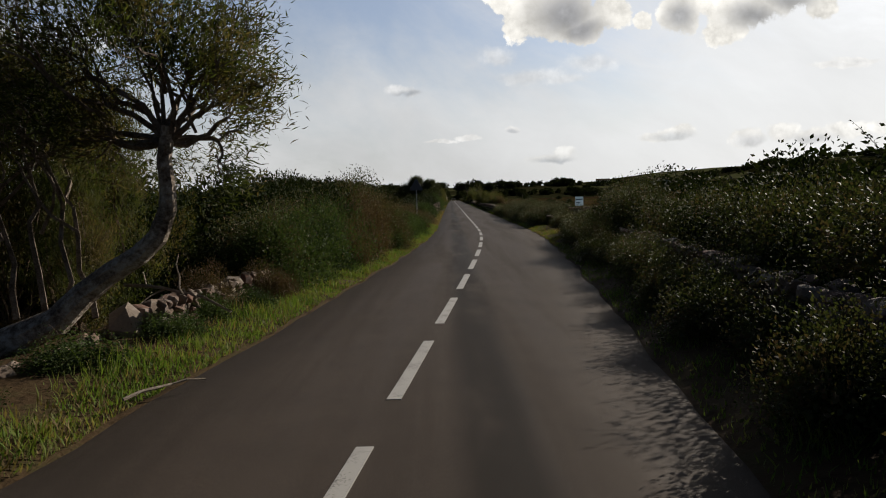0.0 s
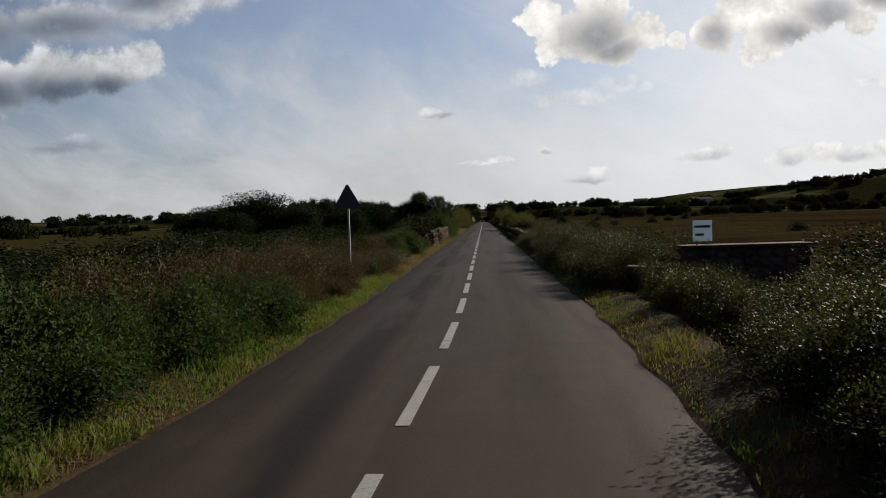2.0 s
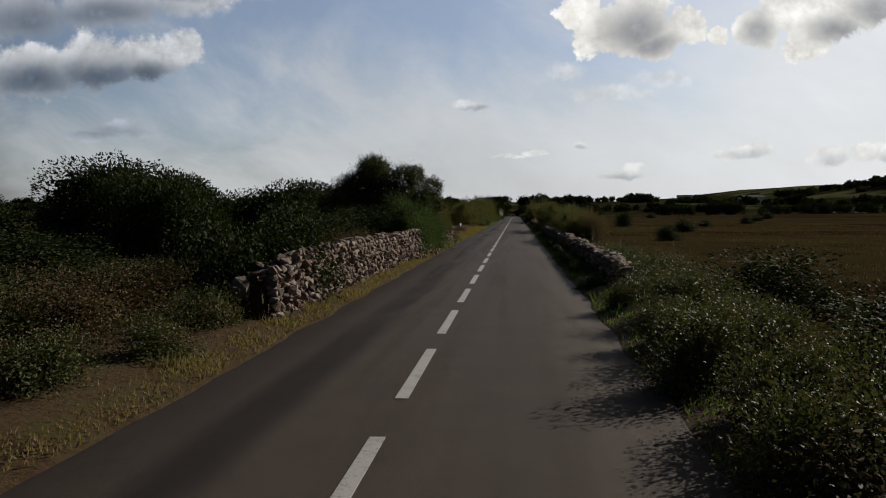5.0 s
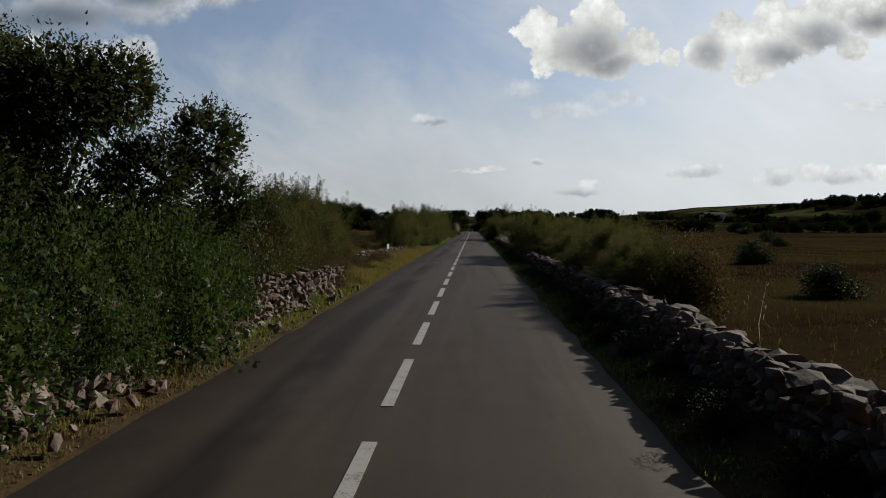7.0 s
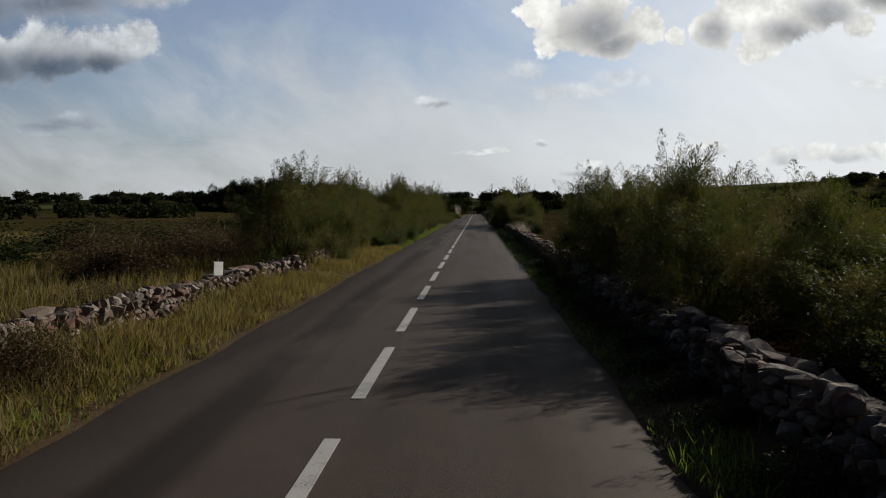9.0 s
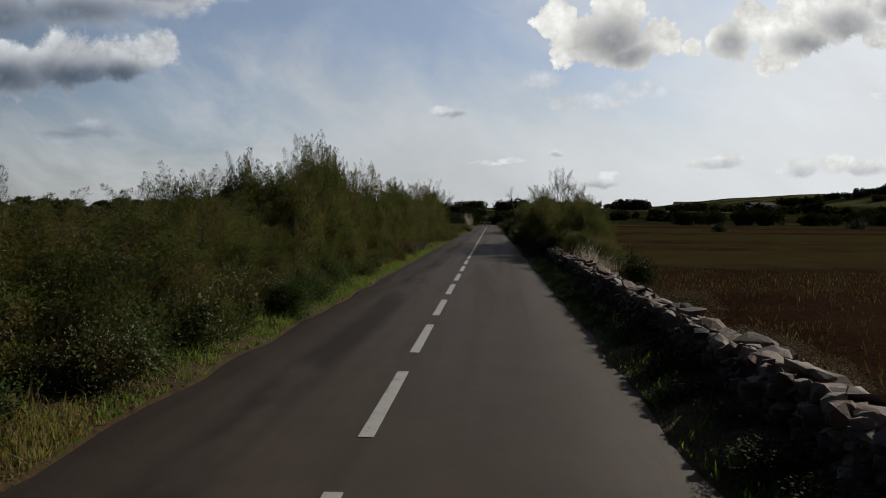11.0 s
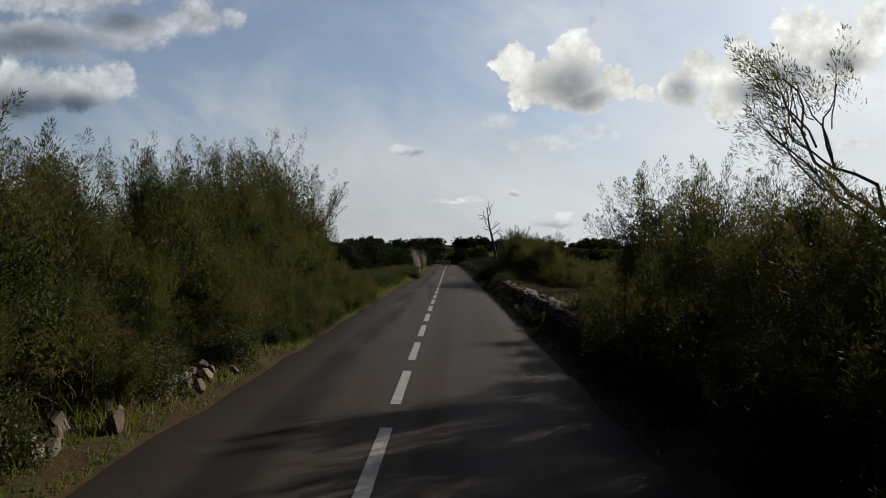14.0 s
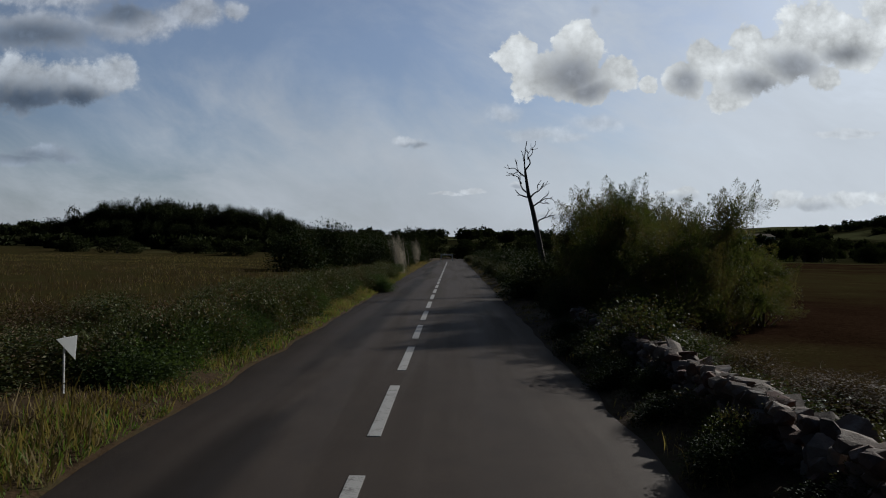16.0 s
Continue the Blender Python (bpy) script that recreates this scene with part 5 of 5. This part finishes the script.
def fallen_branch():
    rng = np.random.default_rng(611)
    ob = new("fallen_branch")
    tagged(ob, "bare grey fallen branch on the broken wall", "branch")
    p = [limb(rng, (-5.0, 8.0, 0.50), (-3.65, 7.6, 0.22), 0.022, 0.014, 6, 0.05), limb(rng, (-4.25, 7.8, 0.40), (-4.35, 8.0, 0.85), 0.014, 0.006, 4, 0.08),
         limb(rng, (-4.5, 7.9, 0.45), (-4.7, 7.6, 0.28), 0.012, 0.005, 4, 0.1), limb(rng, (-4.7, 7.9, 0.48), (-4.9, 8.3, 0.62), 0.01, 0.004, 4, 0.1)]
    part("wood", mesh_from("wood", *tubes(p, 6), [DRY_TWIG]), ob)
    ob2 = new("fallen_branch")
    tagged(ob2, "bare grey stick lying on the verge", "branch")
    part("wood", mesh_from("wood", *tubes([limb(rng, (-3.55, 4.75, 0.05), (-3.15, 5.3, 0.05), 0.014, 0.008, 5, 0.06)], 6), [DRY_TWIG]), ob2)


fallen_branch()


# ---- roadside things ----
def rounded_triangle(side, radius, depth):
    """An upright warning-sign plate, point up, base at z = 0, with rounded corners and a folded rim."""
    h = side * math.sqrt(3) / 2
    outline = []
    for (cx, cz), a0 in (((-side / 2 + radius * 1.73, radius), 150), ((side / 2 - radius * 1.73, radius), 270), ((0, h - 2 * radius), 30)):
        for i in range(7):
            a = radians(a0 + 120 * i / 6)
            outline.append((cx + radius * math.cos(a), cz + radius * math.sin(a)))
    n = len(outline)
    vs = [(x, -depth / 2, z) for x, z in outline] + [(x, depth / 2, z) for x, z in outline]
    fs = [tuple(range(n)), tuple(range(2 * n - 1, n - 1, -1))] + [(i, i + n, (i + 1) % n + n, (i + 1) % n) for i in range(n)]
    return vs, fs


def warning_sign():
    sign = new("road_sign")
    sign.location = (-2.84, 34.75, 0)
    tagged(sign, "triangular warning sign seen from its dark back on a steel post", "sign")
    plate = part("plate", mesh_from("plate", *rounded_triangle(0.71, 0.04, 0.004), [SIGN_BACK]), sign, "dark unpainted back of the plate")
    plate.location = (0, -0.03, 1.78)
    vs, fs = rounded_triangle(0.71, 0.04, 0.03)
    band = [f for f in fs if len(f) == 4]
    ring = part("rim", mesh_from("rim", vs, band, [SIGN_BACK]), plate)
    ring.location = (0, 0.012, 0)
    for z in (0.10, 0.36):
        b = part("bracket", block_mesh("bracket", (0.11 if z > 0.2 else 0.13, 0.02, 0.03), GALVANISED, 0.003), plate)
        b.location = (0, 0.014, z)
    pole = part("post", block_mesh("post", (0.045, 0.075, 2.35), GALVANISED, 0.006), sign, "galvanised rectangular steel post")
    pole.location = (0, 0.02, 1.075)
    cap = part("cap", block_mesh("cap", (0.05, 0.08, 0.012), GALVANISED, 0.003), sign)
    cap.location = (0, 0.02, 2.256)


def board_and_gatepost():
    wall = new("gate_wall")
    tagged(wall, "stone gate wall with a pale flat coping slab", "wall")
    rng = np.random.default_rng(620)
    core = part("core", block_mesh("core", (2.3, 0.45, 0.80), STONE, 0.02), wall)
    core.location = (5.3, 31.7, 0.36)
    for i in range(9):
        for j in range(4):
            ob = part("stone", ROCKS[(i * 3 + j) % 9], wall)
            ob.matrix_basis = Matrix.LocRotScale((4.3 + 0.26 * i + rng.normal() * 0.02, 31.46, 0.1 + 0.19 * j), Euler(rng.normal(size=3) * 0.15), Vector((0.28, 0.14, 0.20)))
    slab = part("coping", block_mesh("coping", (2.45, 0.60, 0.05), STONE, 0.012), wall, "pale flat coping slab")
    slab.location = (5.3, 31.65, 0.80)
    board = new("notice_board")
    board.location = (4.50, 31.5, 0.835)
    tagged(board, "small pale blue notice board with two dark printed lines", "sign")
    plate = part("plate", block_mesh("plate", (0.36, 0.015, 0.40), BOARD_PAINT, 0.004), board)
    plate.location = (0, 0, 0.26)
    for x in (-0.10, 0.10):
        leg = part("leg", block_mesh("leg", (0.02, 0.02, 0.12), DRY_TWIG, 0.003), board)
        leg.location = (x, 0.012, 0.04)
    for z, x, w in ((0.34, 0.0, 0.29), (0.19, -0.055, 0.16)):
        bar = part("print_line", block_mesh("print_line", (w, 0.004, 0.045), BLUE_PAINT, 0.001), plate)
        bar.location = (x, -0.0095, z - 0.26)
    slab2 = new("stone_slab")
    tagged(slab2, "long pale stone slab lying on the hedge bank", "slab")
    p = part("body", block_mesh("body", (0.75, 0.22, 0.07), STONE, 0.015), slab2)
    p.matrix_basis = pose(3.35, 31.0, 0.46, 4, 3, 8)
    prop = part("support", block_mesh("support", (0.30, 0.2, 0.46), STONE, 0.03), slab2)
    prop.location = (3.35, 31.1, 0.18)


def small_markers():
    plate = new("marker_plate")
    plate.location = (-3.18, 100.5, 0.40)
    tagged(plate, "small white plate on a stake in the low wall", "marker")
    a = part("plate", block_mesh("plate", (0.20, 0.012, 0.22), WHITE_PLASTIC, 0.004), plate)
    a.matrix_basis = pose(0, 0, 0.115, 0, 4, 66)
    b = part("stake", block_mesh("stake", (0.018, 0.018, 0.5), DRY_TWIG, 0.003), plate)
    b.location = (-0.01, 0.02, 0.02)
    flag = new("marker_flag")
    flag.matrix_basis = pose(-2.9, 173.7, 0.27, 0, 0, 62)
    tagged(flag, "small white triangular marker on a thin white stake", "marker")
    vs = [(-0.105, 0, 0.32), (0.095, 0, 0.335), (0.08, 0, 0.115)]
    vs = [(x, y - 0.004, z) for x, y, z in vs] + [(x, y + 0.004, z) for x, y, z in vs]
    part("plate", mesh_from("plate", vs, [(0, 1, 2), (5, 4, 3), (0, 3, 4, 1), (1, 4, 5, 2), (2, 5, 3, 0)], [WHITE_PLASTIC]), flag)
    s = part("stake", block_mesh("stake", (0.016, 0.016, 0.62), WHITE_PAINT, 0.003), flag)
    s.location = (-0.02, 0.014, 0.03)
    s2 = new("marker_post")
    tagged(s2, "thin white wooden stake in the verge", "marker")
    q = part("stake", block_mesh("stake", (0.03, 0.03, 0.55), WHITE_PAINT, 0.004), s2)
    q.location = (-3.0, 178.5, 0.27)


def end_barrier():
    gate = new("barrier")
    gate.location = (-0.1, 252.0, 0)
    tagged(gate, "white-painted frame barrier standing at the end of the straight", "barrier")
    top = part("top_rail", block_mesh("top_rail", (1.45, 0.08, 0.16), WHITE_PAINT, 0.015), gate)
    top.location = (0, 0, 0.74)
    for x in (-0.66, 0.66):
        leg = part("post", block_mesh("post", (0.12, 0.08, 0.74), WHITE_PAINT, 0.012), gate)
        leg.location = (x, 0, 0.34)


warning_sign()
board_and_gatepost()
small_markers()
end_barrier()

# ---- fields and distance ----
def far_tree(name, seed, wide, high, label, flat=0.55, count=2600, leaf=0.42):
    rng = np.random.default_rng(seed)
    tree = new(name)
    tagged(tree, label, "tree")
    part("trunk", mesh_from("trunk", *tubes([limb(rng, (0, 0, -0.5), (0.2, 0, high * 0.65), 0.22, 0.12, 4, 0.05)], 6), [BARK]), tree)
    cen = [(rng.uniform(-1, 1) * wide * 0.34, rng.uniform(-1, 1) * wide * 0.34, high * rng.uniform(1 - flat, 0.84)) for i in range(14)]
    rad = [wide * rng.uniform(0.15, 0.24) for i in range(14)]
    part("crown", quads_mesh("crown", crown_quads(rng, cen, rad, count, leaf, 0.6), WOOD_LEAF), tree)
    return tree


PINE = "distant dark umbrella pine with a rounded crown"
pines = Kind(*[far_tree("pine_tree", 700 + i, 13.0, 9.0, PINE, 0.75, 14000, 0.38) for i in range(2)])
GROVE_X, GROVE_TOP = (-104, -99, -90, -77, -62, -45, -39, -36), (2.5, 5.8, 9.6, 11.6, 10.0, 9.4, 5.6, 4.0)
for i in range(34):
    x = -101 + 63 * i / 33
    y = 350 + 5 * math.sin(2.4 * i)
    tall = float(np.interp(x, GROVE_X, GROVE_TOP)) * (1.0 if i % 3 else 0.86)
    pines.at(x, y, 137.0 * i, 0.72 + 0.1 * math.sin(1.7 * i), tall / 8.4, float(ground_height(np.array([x]), np.array([y]))[0]) - 0.3, "pine grove beyond the field")
for i in range(14):
    x = -99 + 4.6 * i
    pines.at(x, 337, 101.0 * i, 0.6, float(np.interp(x, GROVE_X, GROVE_TOP)) * 0.6 / 8.4, -0.3, "pine grove beyond the field")
ROUND = "distant dark round-crowned tree"
rounds = Kind(*[far_tree("round_tree", 720 + i, 5.5, 4.6, ROUND, 0.8, 4200, 0.26) for i in range(3)])


def tree_at(x, y, s, z, group):
    rounds.at(x, y, R.uniform(0, 360), s, z, float(ground_height(np.array([x]), np.array([y]))[0]) - 0.2, group)


for x, y, s, z in ((-3.4, 243, 0.6, 0.8), (-6, 258, 0.8, 0.75), (-11, 256, 1.0, 0.85), (-16, 262, 1.0, 0.8), (-21, 258, 0.9, 0.65), (-28, 262, 1.0, 0.55), (5.5, 262, 0.8, 0.7), (1.5, 272, 1.0, 0.62), (-3, 275, 1.0, 0.68),
                   (9, 252, 0.8, 0.7), (13, 262, 0.9, 0.8), (-36, 268, 1.1, 0.5), (-44, 262, 1.0, 0.5), (-54, 268, 1.1, 0.5), (20, 300, 1.0, 0.9), (30, 310, 1.0, 0.8)):
    tree_at(x, y, s, z, "trees at the bend")
for x, y, s, z in ((55, 322, 1.2, 1.0), (60, 326, 1.2, 1.1), (64, 322, 1.1, 1.0), (75, 330, 1.3, 1.25), (81, 332, 1.3, 1.3), (86, 334, 1.3, 1.2), (97, 336, 1.3, 1.0), (104, 338, 1.3, 0.95), (112, 336, 1.3, 1.0),
                   (120, 340, 1.4, 1.05), (129, 342, 1.4, 1.0), (138, 342, 1.4, 1.05), (147, 345, 1.4, 1.1), (156, 346, 1.4, 1.1), (166, 348, 1.4, 1.2), (176, 350, 1.5, 1.2), (188, 350, 1.5, 1.1), (200, 352, 1.5, 1.2)):
    tree_at(x, y, s, z, "trees beyond the ploughed field")


def far_wood(name, label, seed, spots, leaf=1.15):
    """A distant belt of trees: many clumps of leaves with gaps between."""
    rng = np.random.default_rng(seed)
    cen, rad = [], []
    for x, y, r, h in spots:
        g = float(ground_height(np.array([x]), np.array([y]))[0])
        for i in range(7):
            q = rng.uniform(0.35, 0.6) * r
            cen.append((x + rng.normal() * r * 0.5, y + rng.normal() * r * 0.5, g + max(h * rng.uniform(0.25, 0.8), 0.3)))
            rad.append(min(q, h * 0.5))
    quads = crown_quads(rng, cen, rad, len(cen) * 120, leaf, 0.65)
    tagged(new(name, quads_mesh(name, quads, WOOD_LEAF)), label, "trees", kind="stuff")


W = np.random.default_rng(801)
spots = [(x + W.normal() * 6, 470 + 45 * W.uniform() + 30 * math.sin(x * 0.02), W.uniform(4, 8), W.uniform(2.0, 5.0)) for x in np.arange(-420, 430, 9.0)]
far_wood("far_wood", "dark belt of trees on the low ridge", 802, spots)
spots = [(x + W.normal() * 8, 610 + 60 * W.uniform(), W.uniform(5, 10), W.uniform(2.5, 5.5)) for x in np.arange(-520, 560, 10.0)]
far_wood("far_wood", "dark woods along the skyline", 803, spots, 1.2)
spots = [(x + W.normal() * 6, 395 + 25 * W.uniform(), W.uniform(3, 6), W.uniform(1.5, 3.2)) for x in np.arange(10, 330, 8.5)]
far_wood("far_wood", "low dark scrub between the far fields", 804, spots)
spots = [(x + W.normal() * 5, 290 + 26 * W.uniform(), W.uniform(3, 6), W.uniform(0.8, 1.9)) for x in np.arange(-260, -20, 6.0)]
far_wood("far_wood", "dark scrub along the edge of the field", 805, spots)
spots = [(W.uniform(240, 520), W.uniform(420, 700), W.uniform(5, 9), W.uniform(2.0, 4.0)) for i in range(110)]
far_wood("far_wood", "scattered woods on the hill slope", 806, spots, 1.1)
spots = [(x + W.normal() * 5, 150 + 60 * W.uniform(), W.uniform(3, 6), W.uniform(1.2, 2.6)) for x in np.arange(-190, -30, 7.0)]
far_wood("far_wood", "low dark scrub beyond the dry field", 807, spots, 0.5)

for x, y, s, z in ((12.6, 98.9, 0.75, 0.55), (17.5, 112, 0.6, 0.4), (11, 117.3, 0.8, 0.75), (34, 150, 0.8, 0.5), (26, 128, 0.7, 0.5), (44, 175, 1.0, 0.6), (66, 243, 1.6, 1.1), (30, 205, 0.9, 0.6), (8.5, 84, 0.6, 0.4), (21, 66, 0.6, 0.4)):
    mastics.at(x, y, R.uniform(0, 360), s, z, -0.03, "bushes in the field")


def far_house(x, y, w, d, h, turn):
    house = new("farmhouse")
    tagged(house, "distant whitewashed farmhouse with a low pitched roof", "house")
    g = float(ground_height(np.array([x]), np.array([y]))[0])
    house.matrix_basis = pose(x, y, g, 0, 0, turn)
    wall = part("wall", block_mesh("wall", (w, d, h), WHITE_PAINT, 0.02), house)
    wall.location = (0, 0, h / 2 - 0.3)
    rv = [(-w / 2 - 0.3, -d / 2 - 0.3, h - 0.3), (w / 2 + 0.3, -d / 2 - 0.3, h - 0.3), (w / 2 + 0.3, d / 2 + 0.3, h - 0.3), (-w / 2 - 0.3, d / 2 + 0.3, h - 0.3), (-w / 2 - 0.3, 0, h + 1.2), (w / 2 + 0.3, 0, h + 1.2)]
    part("roof", mesh_from("roof", rv, [(0, 1, 5, 4), (2, 3, 4, 5), (1, 2, 5), (3, 0, 4), (3, 2, 1, 0)], [DIRT]), house, "brown tiled roof")


far_house(150, 520, 14, 8, 4.5, 12)
far_house(118, 560, 10, 7, 4.0, -8)
